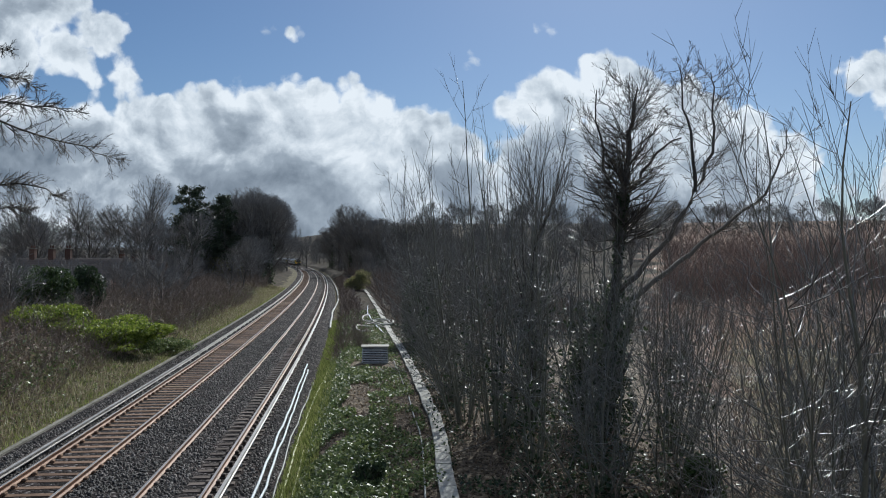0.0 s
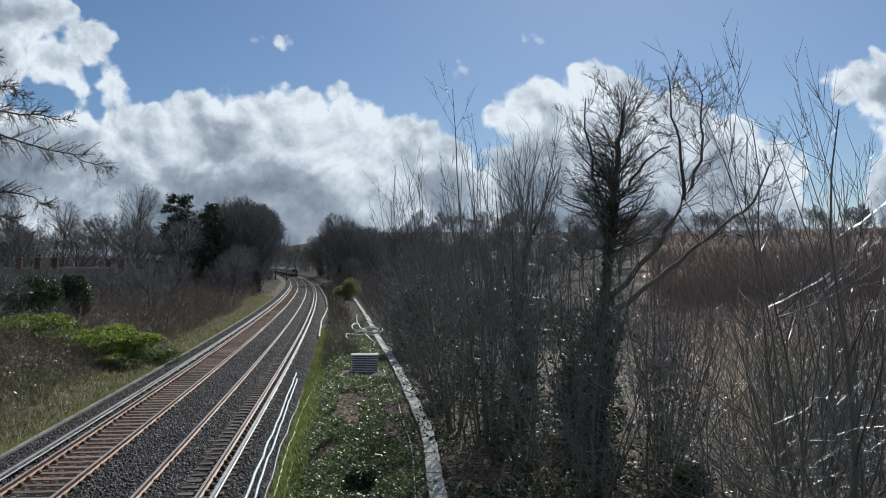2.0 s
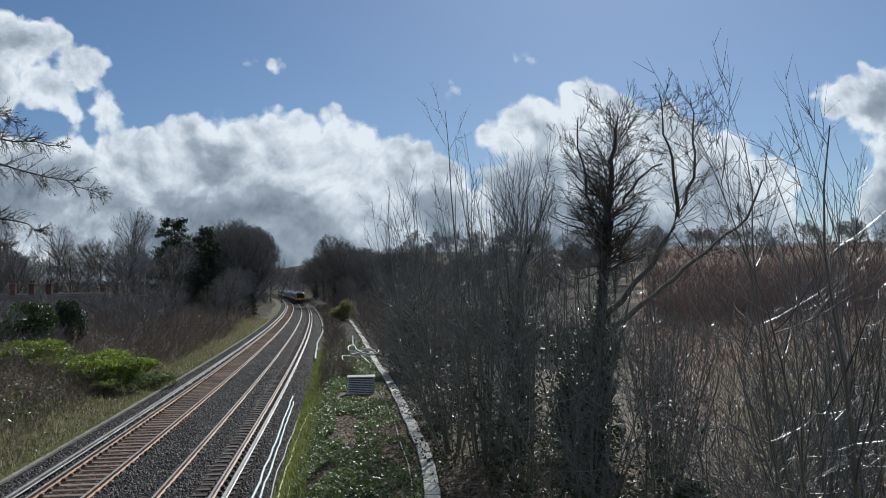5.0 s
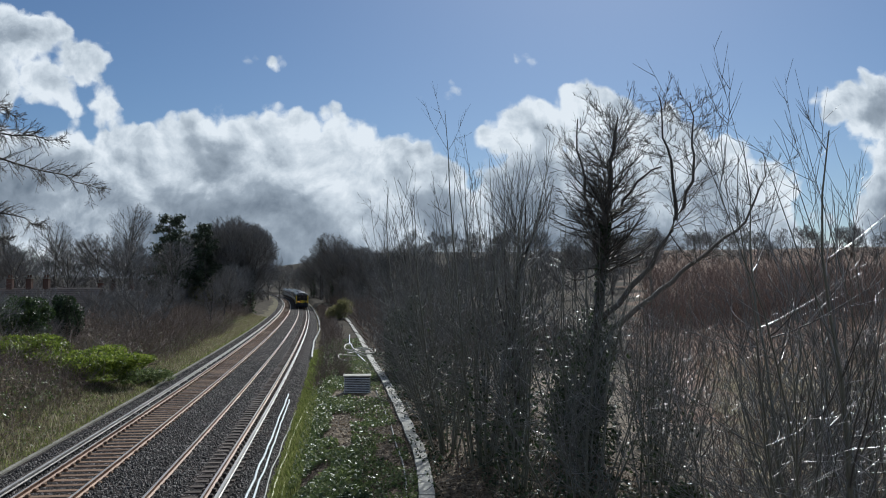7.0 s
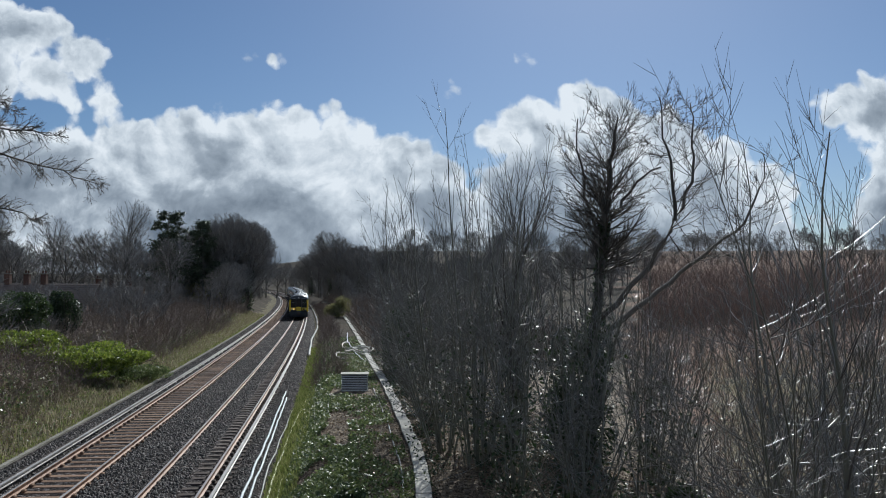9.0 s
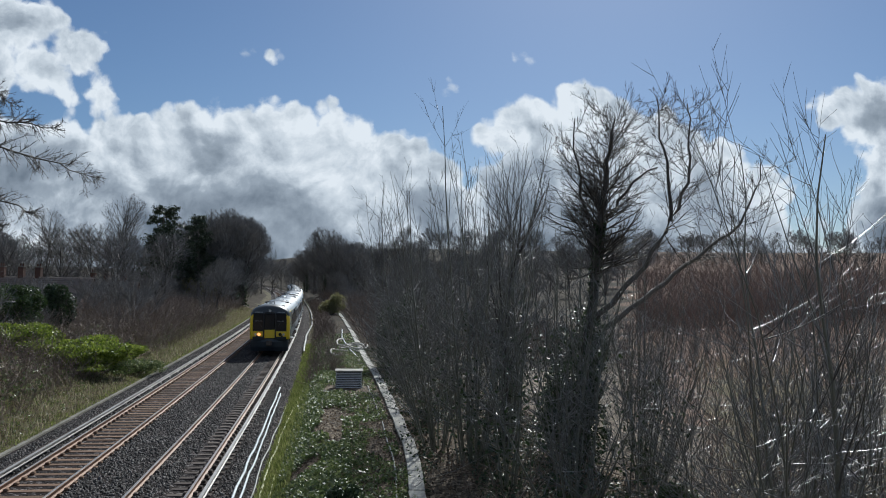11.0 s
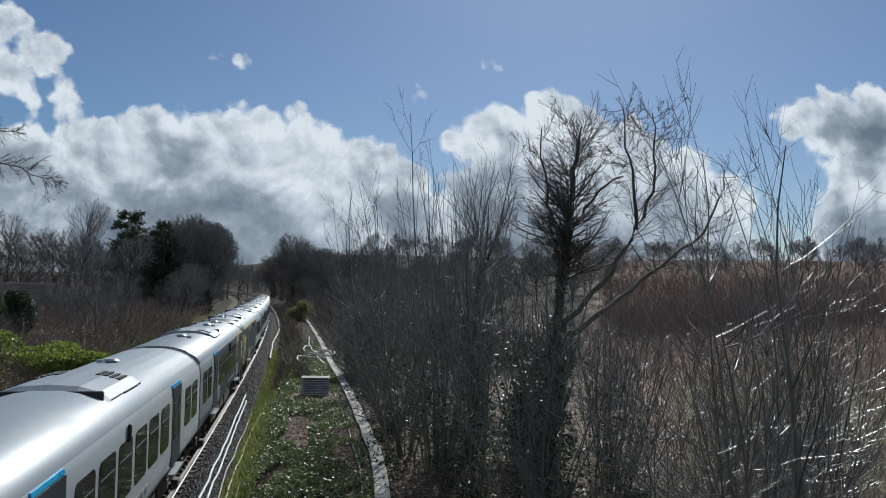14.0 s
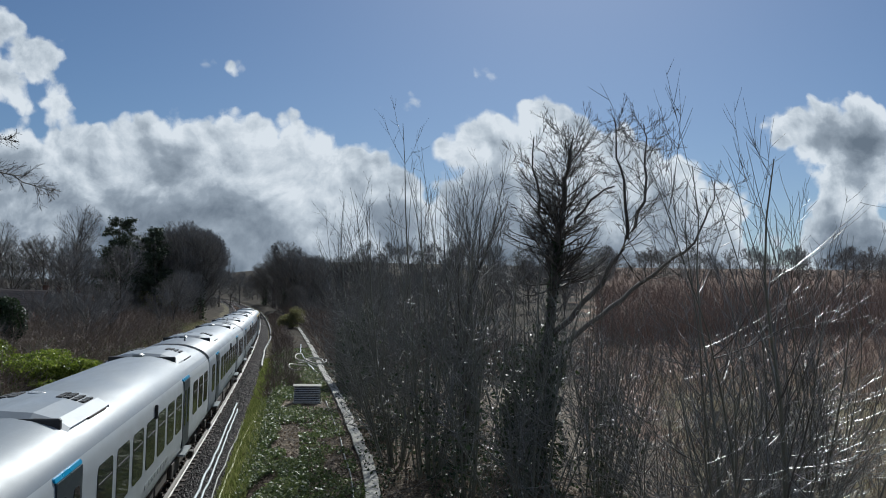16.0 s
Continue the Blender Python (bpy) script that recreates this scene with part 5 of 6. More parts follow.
def pine(seed, height):
    rng = np.random.default_rng(seed)
    P0, R0 = lines_from(rng, np.array([[0, 0, -0.4]]), np.array([[0, 0, 1.0]]), np.array([height]), np.array([0.35]), 12, 0.02, 0.02, 0.1)
    P1, R1 = spawn(rng, P0, R0, 80, 0.30, 0.99, 78, 0.26, 0.35, 6, 0.08, 0.05, 0.3, 0.03)
    P2, R2 = spawn(rng, P1, R1, 7, 0.3, 1.0, 45, 0.4, 0.5, 4, 0.12, 0.05, 0.4, 0.015)
    tips = np.concatenate([P2[:, 1:].reshape(-1, 3), P1[:, 2:].reshape(-1, 3)])
    c = np.repeat(tips, 7, 0) + rng.normal(size=(len(tips) * 7, 3)) * np.array([0.28, 0.28, 0.14])
    return [("trunk", tubes([(P0, R0), (P1, R1), (P2, R2)], 5), M["bark"]), ("crown", leaves(rng, c, 0.15, 0.6), M["needle"])]


def leafy_bush(seed, w, h, n, size, mat, lumps=9):
    """An evergreen bush: short branches and clumps of leaves with an uneven outline."""
    rng = np.random.default_rng(seed)
    a = rng.uniform(0, 2 * np.pi, lumps)
    r = rng.uniform(0, 0.75, lumps) ** 0.6 * w / 2
    cz = h * rng.uniform(0.12, 0.76, lumps)
    mid = np.stack([np.cos(a) * r, np.sin(a) * r, cz], 1)
    few = (9 / lumps) ** 0.4
    rad = np.stack([rng.uniform(0.16, 0.38, lumps) * w * few, rng.uniform(0.16, 0.38, lumps) * w * few, rng.uniform(0.16, 0.34, lumps) * h * few], 1)
    i = rng.integers(0, lumps, n)
    c = mid[i] + unit(rng.normal(size=(n, 3))) * rad[i] * rng.uniform(0.55, 1.12, n)[:, None] ** 0.7
    c = c[c[:, 2] > 0.0]
    stems = lines_from(rng, np.zeros((lumps * 3, 3)) + np.array([0, 0, -0.1]), np.repeat(mid, 3, 0) + rng.normal(size=(lumps * 3, 3)) * 0.3, np.repeat(np.linalg.norm(mid, axis=1), 3) * 1.25, np.full(lumps * 3, 0.03), 6, 0.08, 0.03, 0.3)
    return [("undergrowth", tubes([stems], 4), M["bark"]), ("foliage", leaves(rng, c, size), mat)]


def scrub(rng, xs, ys, h, r, arch, k=5, sink=0.05, lean=0.25, wob=0.08, fork=0, fork_ratio=0.35):
    """Upright or arching canes rooted on the ground at xs, ys."""
    n = len(xs)
    z = np.array([land(x, y) for x, y in zip(xs, ys)]) - sink
    p = np.stack([xs, ys, z], 1)
    d = np.concatenate([rng.normal(size=(n, 2)) * lean, np.ones((n, 1))], 1)
    P, Rr = lines_from(rng, p, d, h, r, k, wob, -arch, 0.35)
    out = [(P, Rr)]
    if fork:
        out.append(spawn(rng, P, Rr, fork, 0.2, 0.97, 34, fork_ratio, 0.7, 2, 0.1, 0.06, 0.5, 0.003))
    return out


def canes(lines):
    return merged(tubes(lines[:1]), *[tubes([x], 2) for x in lines[1:]])


def scatter(rng, n, y0, y1, d0, d1, power=1.0):
    y = y0 + (y1 - y0) * rng.uniform(0, 1, n) ** power
    d = rng.uniform(d0, d1, n)
    x = np.array([centre(v) for v in y]) + d
    return x, y


def at_ground(x, y, turn=0.0, size=1.0, sink=0.0):
    return Matrix.Translation((x, y, land(x, y) - sink)) @ Matrix.Rotation(turn, 4, "Z") @ Matrix.Scale(size, 4)


def put_copy(ob, m):
    """A copy of a plant in another place and size."""
    c = copy_thing(ob, Matrix.Identity(4))
    c.matrix_basis = m
    return c


# ---- thicket on the near bank
THICKET = "shrubs of the lineside thicket"
stool = "bare many-stemmed shrub with glinting twigs on leaf litter"
for seed, x, y, n, h, sp, th, lean, iv, bushy in (
        (11, 1.5, 23.0, 24, 9.0, 0.20, 0.042, (0.0, 0.0), 500, 0.9),
        (12, 3.3, 18.0, 18, 5.2, 0.55, 0.028, (-0.05, 0.0), 300, 1.3),
        (13, 5.2, 19.5, 15, 5.4, 0.50, 0.028, (0.05, 0.0), 400, 1.3),
        (14, 2.9, 27.0, 22, 9.4, 0.20, 0.045, (0.0, 0.0), 900, 0.9),
        (15, 0.3, 28.5, 28, 7.6, 0.50, 0.032, (-0.22, 0.0), 200, 1.15),
        (16, 4.1, 23.5, 22, 7.6, 0.30, 0.036, (0.0, 0.0), 1200, 1.0),
        (17, 6.6, 24.5, 20, 7.0, 0.36, 0.034, (0.05, 0.0), 500, 1.1),
        (18, 1.2, 34.5, 22, 8.8, 0.34, 0.038, (-0.06, 0.0), 300, 1.0),
        (19, -0.6, 38.0, 20, 5.6, 0.52, 0.030, (-0.2, 0.0), 200, 1.2),
        (20, 3.6, 33.0, 20, 9.2, 0.24, 0.042, (0.0, 0.0), 400, 0.9),
        (21, 7.6, 29.0, 18, 6.6, 0.36, 0.032, (0.1, 0.0), 200, 1.2),
        (23, 0.6, 25.0, 18, 8.6, 0.34, 0.034, (-0.06, 0.0), 200, 1.0),
        (22, 2.2, 20.2, 14, 6.6, 0.36, 0.030, (-0.02, 0.0), 300, 1.1)):
    plant("shrub", stool, "shrub", coppice(seed, int(n * 0.8), h, sp, th, stool, ivy=iv, lean=lean, bushy=bushy, twigs=9, fine=5), at_ground(x, y), THICKET)


def make_big_tree():
    """The tall dark tree: ivied trunk, a dense broom of twigs, two long limbs that sweep to one side."""
    rng = np.random.default_rng(31)
    ox, oy = 5.0, 25.5
    def line(pts, r0, r1):
        """A limb through the points, bent a little between them."""
        pts = np.array(pts, dtype=float)
        t = np.linspace(0, len(pts) - 1, 3 * len(pts) - 2)
        fine = np.stack([np.interp(t, np.arange(len(pts)), pts[:, c]) for c in range(3)], 1)
        fine[1:-1] = 0.25 * fine[:-2] + 0.5 * fine[1:-1] + 0.25 * fine[2:]
        fine[1:] += rng.normal(size=(len(fine) - 1, 3)) * 0.045
        return fine[None], np.linspace(r0, r1, len(fine))[None]
    trunk = line([(0, 0, -0.6), (0.05, 0, 1.5), (0.12, 0.05, 3.6), (0.28, 0.1, 5.2), (0.42, 0.1, 6.5), (0.56, 0.15, 7.8), (0.62, 0.1, 8.8), (0.78, 0.1, 9.8), (0.84, 0.15, 10.5)], 0.22, 0.02)
    limb_a = line([(0.30, 0.1, 4.3), (0.95, -0.2, 5.0), (1.75, -0.3, 6.0), (2.35, -0.3, 7.0), (2.95, -0.2, 8.1), (3.2, -0.1, 9.2), (3.15, 0.0, 10.2), (3.1, 0.0, 10.9)], 0.10, 0.014)
    limb_b = line([(0.6, 0.3, 4.0), (1.9, 0.5, 5.0), (2.9, 0.6, 5.7), (3.9, 0.6, 6.5), (4.9, 0.6, 7.3), (5.5, 0.7, 8.4), (5.75, 0.7, 9.4)], 0.095, 0.014)
    limb_c = line([(0.50, 0.1, 6.8), (0.9, 0.3, 7.7), (1.5, 0.4, 8.5), (2.3, 0.3, 9.0)], 0.07, 0.02)
    limb_d = line([(0.45, 0.1, 6.2), (0.0, 0.2, 7.6), (-0.25, 0.2, 9.0), (-0.35, 0.2, 10.4)], 0.07, 0.015)
    limb_e = line([(2.5, -0.3, 7.3), (2.4, -0.4, 8.6), (2.1, -0.4, 9.9), (2.0, -0.4, 11.0)], 0.06, 0.015)
    main = [trunk, limb_a, limb_b, limb_c, limb_d, limb_e]
    fine = []
    for (P, Rr), n, t0, ratio in ((trunk, 150, 0.42, 0.20), (limb_a, 44, 0.40, 0.24), (limb_b, 36, 0.42, 0.24), (limb_c, 20, 0.2, 0.5), (limb_d, 28, 0.1, 0.38), (limb_e, 28, 0.1, 0.38)):
        P1, R1 = spawn(rng, P, Rr, n, t0, 0.99, 66, ratio, 0.3, 7, 0.06, 0.075, 0.3, 0.009, 18.0)
        P2, R2 = spawn(rng, P1, R1, 6, 0.15, 0.98, 34, 0.5, 0.6, 4, 0.05, 0.10, 0.4, 0.0065)
        P3, R3 = spawn(rng, P2, R2, 4, 0.2, 0.98, 36, 0.5, 0.7, 2, 0.05, 0.10, 0.6, 0.005)
        fine += [(P1, R1), (P2, R2), (P3, R3)]
    n = 4200
    k = rng.uniform(0.6, 13.5, n)
    i = k.astype(int)
    f = (k - i)[:, None]
    c = trunk[0][0, i] * (1 - f) + trunk[0][0, i + 1] * f + unit(rng.normal(size=(n, 3))) * (rng.uniform(0.16, 0.6, n) * np.where(k < 7.5, 1.3, 0.3))[:, None]
    parts = [("trunk", tubes(main, 8), M["bark"]), ("crown", tubes(fine), M["bark"]), ("ivy", leaves(rng, c, 0.06), M["ivy"])]
    plant("tree", "tall bare tree with ivied trunk and sweeping side limbs", "tree", parts, at_ground(ox, oy))


make_big_tree()
plant("tree", "slim bare tree rising from the thicket", "tree", crown_tree(41, 9.4, 3.0, 0.3, 9, 6, 5, 0.006, 0.10, 24, far=False), at_ground(2.6, 25.0))
holly = "dense dark holly bush under bare shrubs"
plant("bush", holly, "bush", leafy_bush(51, 2.6, 4.4, 9000, 0.07, M["ivy"]), at_ground(-1.2, 46.0), "evergreen bushes")
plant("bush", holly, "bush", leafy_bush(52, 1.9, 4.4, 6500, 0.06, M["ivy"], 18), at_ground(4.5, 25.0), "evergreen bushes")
plant("bush", holly, "bush", leafy_bush(53, 0.9, 1.3, 2200, 0.05, M["laurel"]), at_ground(5.6, 18.6), "evergreen bushes")
plant("bush", "small dark evergreen seedling on the bank", "bush", leafy_bush(54, 0.7, 0.6, 1200, 0.045, M["ivy"]), at_ground(-1.6, 18.4), "evergreen bushes")

# ---- saplings in front of the scrubland
sap = "slender bare sapling with long budded shoots"
for seed, x, y, n, h, sp, th, lean in (
        (61, 6.1, 12.4, 5, 8.8, 0.14, 0.055, (0.0, 0.0)), (62, 5.5, 13.2, 5, 7.4, 0.16, 0.035, (-0.02, 0.0)), (63, 7.2, 13.6, 6, 8.2, 0.17, 0.045, (0.0, 0.0)),
        (64, 6.6, 15.2, 8, 5.6, 0.3, 0.028, (0.0, 0.0)), (65, 7.9, 16.5, 9, 5.4, 0.3, 0.026, (0.0, 0.0)), (66, 5.0, 14.8, 8, 5.0, 0.3, 0.022, (-0.05, 0.0)),
        (67, 8.4, 14.6, 7, 8.6, 0.17, 0.035, (0.03, 0.0)), (68, 9.3, 18.2, 9, 5.8, 0.3, 0.028, (0.0, 0.0)), (69, 5.3, 11.6, 5, 5.2, 0.25, 0.024, (0.0, 0.0))):
    plant("sapling", sap, "sapling", coppice(seed, n, h, sp, th, sap, lean=lean, twigs=13, fine=5, bushy=1.5, kink=0.13), at_ground(x, y), "saplings by the scrubland")

# ---- red-brown wands and canes of the scrubland
rng = np.random.default_rng(71)
xs, ys = rng.uniform(4.8, 17, 620), rng.uniform(12, 34, 620)
keep = xs > 0.30 * ys + 1.2
stuff("wands", "dense red-brown wands of young willow scrub", "scrub", canes(scrub(rng, xs[keep], ys[keep], rng.uniform(1.4, 3.6, keep.sum()), rng.uniform(0.007, 0.016, keep.sum()), -0.02, 6, 0.05, 0.42, 0.14, fork=7, fork_ratio=0.4)), M["wand"])
xs, ys = rng.uniform(9, 60, 5200), rng.uniform(34, 95, 5200)
keep = (xs > 0.24 * ys) & ((ys > 60 + 12 * rng.normal(size=5200)) | (rng.uniform(0, 1, 5200) < 0.4))
stuff("wands", "red-brown willow scrub on open ground", "scrub", canes(scrub(rng, xs[keep], ys[keep], rng.uniform(1.2, 3.0, keep.sum()), rng.uniform(0.010, 0.022, keep.sum()), -0.02, 4, 0.05, 0.4, 0.12, fork=6, fork_ratio=0.5)), M["wand"])
ys = 90 + 260 * rng.uniform(0, 1, 9000) ** 1.6
xs = rng.uniform(0.26, 0.64, 9000) * ys
keep = xs - np.array([centre(v) for v in ys]) > 24
stuff("wands", "far red-brown willow scrub on the rising field", "scrub", canes(scrub(rng, xs[keep], ys[keep], rng.uniform(1.8, 3.6, keep.sum()), rng.uniform(0.02, 0.05, keep.sum()), 0.0, 3, fork=5, fork_ratio=0.6)), M["wand"])

# ---- leaf litter, ivy and grass on the bank
def floor_leaves(seed, n, y0, y1, d0, d1, size, power=1.5, lift=0.10, patch=0.0):
    rng = np.random.default_rng(seed)
    x, y = scatter(rng, n, y0, y1, d0, d1, power)
    if patch:
        ok = np.array([noise.noise((a * 0.55, b * 0.55, patch)) for a, b in zip(x, y)]) > -0.28
        x, y = x[ok], y[ok]
    c = ground_at(38.2, 5.1)
    ok = (np.abs(x - c.x) > 1.0) | (y < c.y - 2.2) | (y > c.y + 0.6)
    x, y = x[ok], y[ok]
    z = np.array([land(a, b) for a, b in zip(x, y)]) + rng.uniform(0.01, lift, len(x))
    return leaves(rng, np.stack([x, y, z], 1), size, 1.2)


stuff("ground_ivy", "low glossy ivy covering the bank", "ivy", floor_leaves(81, 62000, 12, 75, 2.9, 4.9, 0.05, 1.6, 0.16, 2.0), M["bank_ivy"])
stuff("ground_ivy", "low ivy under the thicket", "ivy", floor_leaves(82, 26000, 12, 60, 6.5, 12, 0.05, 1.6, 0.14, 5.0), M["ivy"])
stuff("ground_ivy", "scattered ivy among leaf litter", "ivy", floor_leaves(88, 22000, 12, 75, 4.7, 6.3, 0.05, 1.6, 0.12, 12.0), M["bank_ivy"])
stuff("fallen_leaves", "dead brown leaves and stalks on the verge", "leaf litter", floor_leaves(98, 26000, 18, 110, -11, -6.6, 0.05, 1.6, 0.12, 3.0), M["dead_leaf"])
stuff("ground_ivy", "low weeds in the verge grass", "weeds", floor_leaves(99, 16000, 18, 90, -10.5, -6.6, 0.045, 1.6, 0.12, 6.0), M["bank_ivy"])
stuff("fallen_leaves", "brown fallen leaves on the bank", "leaf litter", floor_leaves(83, 40000, 12, 70, 3.3, 13, 0.04, 1.6, 0.06), M["dead_leaf"])


def blade_quads(rng, x, y, h, w):
    """One tapered leaf for each blade."""
    n = len(x)
    p = np.stack([x, y, np.array([land(a, b) for a, b in zip(x, y)]) - 0.02], 1)
    turn = rng.uniform(0, np.pi, n)
    side = np.stack([np.cos(turn), np.sin(turn), np.zeros(n)], 1) * np.reshape(w, (-1, 1))
    tip = p + np.concatenate([rng.normal(size=(n, 2)) * 0.35, np.ones((n, 1))], 1) * np.reshape(h, (-1, 1))
    return np.stack([p - side, p + side, tip + side * 0.25, tip - side * 0.25], 1).reshape(-1, 3), np.arange(n * 4).reshape(-1, 4)


def blades(seed, n, y0, y1, d0, d1, h, power=1.4):
    rng = np.random.default_rng(seed)
    x, y = scatter(rng, n, y0, y1, d0, d1, power)
    return blade_quads(rng, x, y, rng.uniform(0.4, 1.2, n) * h, 0.007 * (1 + y / 25))


stuff("grass", "bright green grass along the cess", "grass", blades(84, 22000, 10, 75, 2.35, 3.3, 0.22), M["grass_blade"])
stuff("grass", "short green grass on the verge", "grass", blades(85, 26000, 18, 150, -9.2, -6.1, 0.16), M["grass_blade"])
stuff("grass", "dry pale grass on the verge", "grass", blades(86, 30000, 18, 150, -11.5, -6.4, 0.28), M["dry_grass"])
rng = np.random.default_rng(87)
ys = rng.uniform(14, 64, 14000)
xs = 0.30 * ys + rng.uniform(1.5, 20, 14000)
stuff("grass", "dry pale grass on open ground", "grass", blade_quads(rng, xs, ys, rng.uniform(0.15, 0.5, 14000), 0.012), M["dry_grass"])

# ---- loose stones on the ballast
def make_stones():
    rng = np.random.default_rng(131)
    n = 34000
    x, y = scatter(rng, n, 11, 62, -5.8, 2.15, 1.7)
    d = x - np.array([centre(v) for v in y])
    ok = (np.abs(d - FAR_TRACK) > 0.86) & ((d < -0.84) | ((d > -0.66) & (d < 0.1)) | (d > 1.32))
    x, y = x[ok], y[ok]
    n = len(x)
    z = np.array([land(a, b) for a, b in zip(x, y)])
    s = rng.uniform(0.018, 0.04, n)[:, None, None] * rng.uniform(0.6, 1.25, (n, 1, 3))
    corners = np.array([(-1, -1, -0.7), (1, -1, -0.7), (1, 1, -0.7), (-1, 1, -0.7), (-0.6, -0.6, 0.8), (0.6, -0.6, 0.8), (0.6, 0.6, 0.8), (-0.6, 0.6, 0.8)])
    c = (corners + rng.normal(size=(n, 8, 3)) * 0.22) * s
    a = rng.uniform(0, 6.28, n)[:, None]
    v = np.stack([c[:, :, 0] * np.cos(a) - c[:, :, 1] * np.sin(a), c[:, :, 0] * np.sin(a) + c[:, :, 1] * np.cos(a), c[:, :, 2]], 2)
    v += np.stack([x, y, z + 0.012], 1)[:, None]
    q = np.array([(4, 5, 6, 7), (0, 1, 5, 4), (1, 2, 6, 5), (2, 3, 7, 6), (3, 0, 4, 7)])
    return v.reshape(-1, 3), (q[None] + 8 * np.arange(n)[:, None, None]).reshape(-1, 4)


M["stone"] = material("ballast_stone", leaf_build((0.008, 0.007, 0.0065), (0.025, 0.021, 0.020), (0.15, 0.132, 0.125)), 0.75)
stuff("ballast_stones", "loose dark grey stones on the trackbed", "ballast", make_stones(), M["stone"])

# ---- undergrowth: brambles on both sides


def brambles(seed, n, y0, y1, d0, d1, h, power=1.3, r=0.008):
    rng = np.random.default_rng(seed)
    x, y = scatter(rng, n, y0, y1, d0, d1, power)
    tall = np.array([0.55 + 0.9 * (0.5 + noise.noise((a * 0.16, b * 0.16, 9.0))) for a, b in zip(x, y)])
    return canes(scrub(rng, x, y, h * tall * rng.uniform(0.5, 1.2, n), r * (1 + y / 40), 0.12, 4, 0.05, 0.45, 0.16, fork=4, fork_ratio=0.5))


stuff("brambles", "brown tangled brambles on the far bank", "brambles", brambles(91, 5600, 22, 150, -22, -9.0, 2.2), M["bramble"])
stuff("brambles", "low brown brambles spilling onto the verge", "brambles", brambles(97, 2600, 22, 110, -12, -8.0, 1.2), M["bramble"])
stuff("brambles", "brown tangled brambles beside the trough", "brambles", brambles(92, 1500, 44, 190, 3.0, 4.8, 0.9, 1.4, 0.009), M["bramble"])
stuff("brambles", "brown tangled brambles under the trees", "brambles", brambles(93, 4200, 62, 230, 6.9, 26, 2.6, 1.4, 0.012), M["bramble"])
stuff("brambles", "low dead brambles in the thicket", "brambles", brambles(94, 450, 13, 48, 7.2, 13, 0.9), M["bramble"])
stuff("fallen_leaves", "dead leaves caught in brambles", "leaf litter", floor_leaves(95, 22000, 20, 150, -20, -9, 0.07, 1.4, 1.2), M["dead_leaf"])
stuff("ground_ivy", "ivy creeping over the far bank", "ivy", floor_leaves(96, 24000, 24, 130, -16, -8.6, 0.08, 1.5, 0.5, 7.0), M["bank_ivy"])

# ---- evergreen bushes on the far bank
plant("bush", "bright yellow-green leafy bush above the verge", "bush", leafy_bush(101, 6.2, 1.9, 20000, 0.07, M["bright_leaf"], 34), at_ground(-18.4, 47.5), "bushes of the far bank")
plant("bush", "bright yellow-green leafy bush above the verge", "bush", leafy_bush(102, 5.0, 2.2, 15000, 0.07, M["bright_leaf"], 30), at_ground(-22.4, 48.5), "bushes of the far bank")
plant("bush", "tall glossy laurel bush among brambles", "bush", leafy_bush(103, 4.0, 4.3, 20000, 0.075, M["laurel"], 26), at_ground(-27.3, 58.0), "bushes of the far bank")
plant("bush", "dark evergreen shrub among bare trees", "bush", leafy_bush(104, 2.2, 4.5, 12000, 0.08, M["ivy"], 22), at_ground(-26.6, 64.0), "bushes of the far bank")
plant("bush", "low ivy-covered bush on the bank", "bush", leafy_bush(105, 3.4, 1.1, 11000, 0.05, M["bank_ivy"], 18), at_ground(-16.6, 50.0), "bushes of the far bank")
plant("bush", "olive evergreen bush below tall trees", "bush", leafy_bush(106, 6.5, 4.2, 12000, 0.15, M["olive_leaf"], 12), at_ground(-38.0, 148.0), "bushes of the far bank")
plant("bush", "round olive bush beside the line", "bush", leafy_bush(107, 3.4, 3.0, 9000, 0.07, M["olive_leaf"], 20), at_ground(-11.6, 116.0), "bushes of the near bank")

# ---- trees of the far bank and the distance
tree_a = plant("tree", "tall bare broadleaf tree in winter", "tree", crown_tree(111, 18.6, 9.0, 0.30, 11, 8, 7, 0.020, 0.36, 32, 0, 1), at_ground(-48.2, 140.0), "bare trees")
tree_b = plant("tree", "bare tree with ivied trunk in winter", "tree", crown_tree(112, 16.0, 11.5, 0.05, 20, 10, 12, 0.028, 0.30, 42, 700), at_ground(-31.0, 152.0), "bare trees")
tree_c = plant("tree", "bare twiggy tree on the bank", "tree", crown_tree(113, 11.5, 9.0, 0.06, 16, 8, 9, 0.026, 0.19, 44), at_ground(-42.0, 118.0), "bare trees")
pine_a = plant("tree", "dark green pine with uneven crown", "tree", pine(114, 16.0), at_ground(-42.4, 142.0), "conifers")
put_copy(pine_a, at_ground(-37.5, 146.0, 1.3, 0.93))
shrub_far = plant("shrub", "brown bare thicket shrub on the far bank", "shrub", crown_tree(115, 5.0, 5.4, 0.0, 16, 7, 7, 0.013, 0.06, 55), at_ground(-24.0, 72.0), "shrubs of the far bank")
tree_d = plant("tree", "far bare tree on the skyline", "tree", crown_tree(116, 11.0, 10.0, 0.0, 12, 7, 7, 0.028, 0.20, 50), at_ground(30.0, 330.0), "far trees")
rnd = random.Random(21)
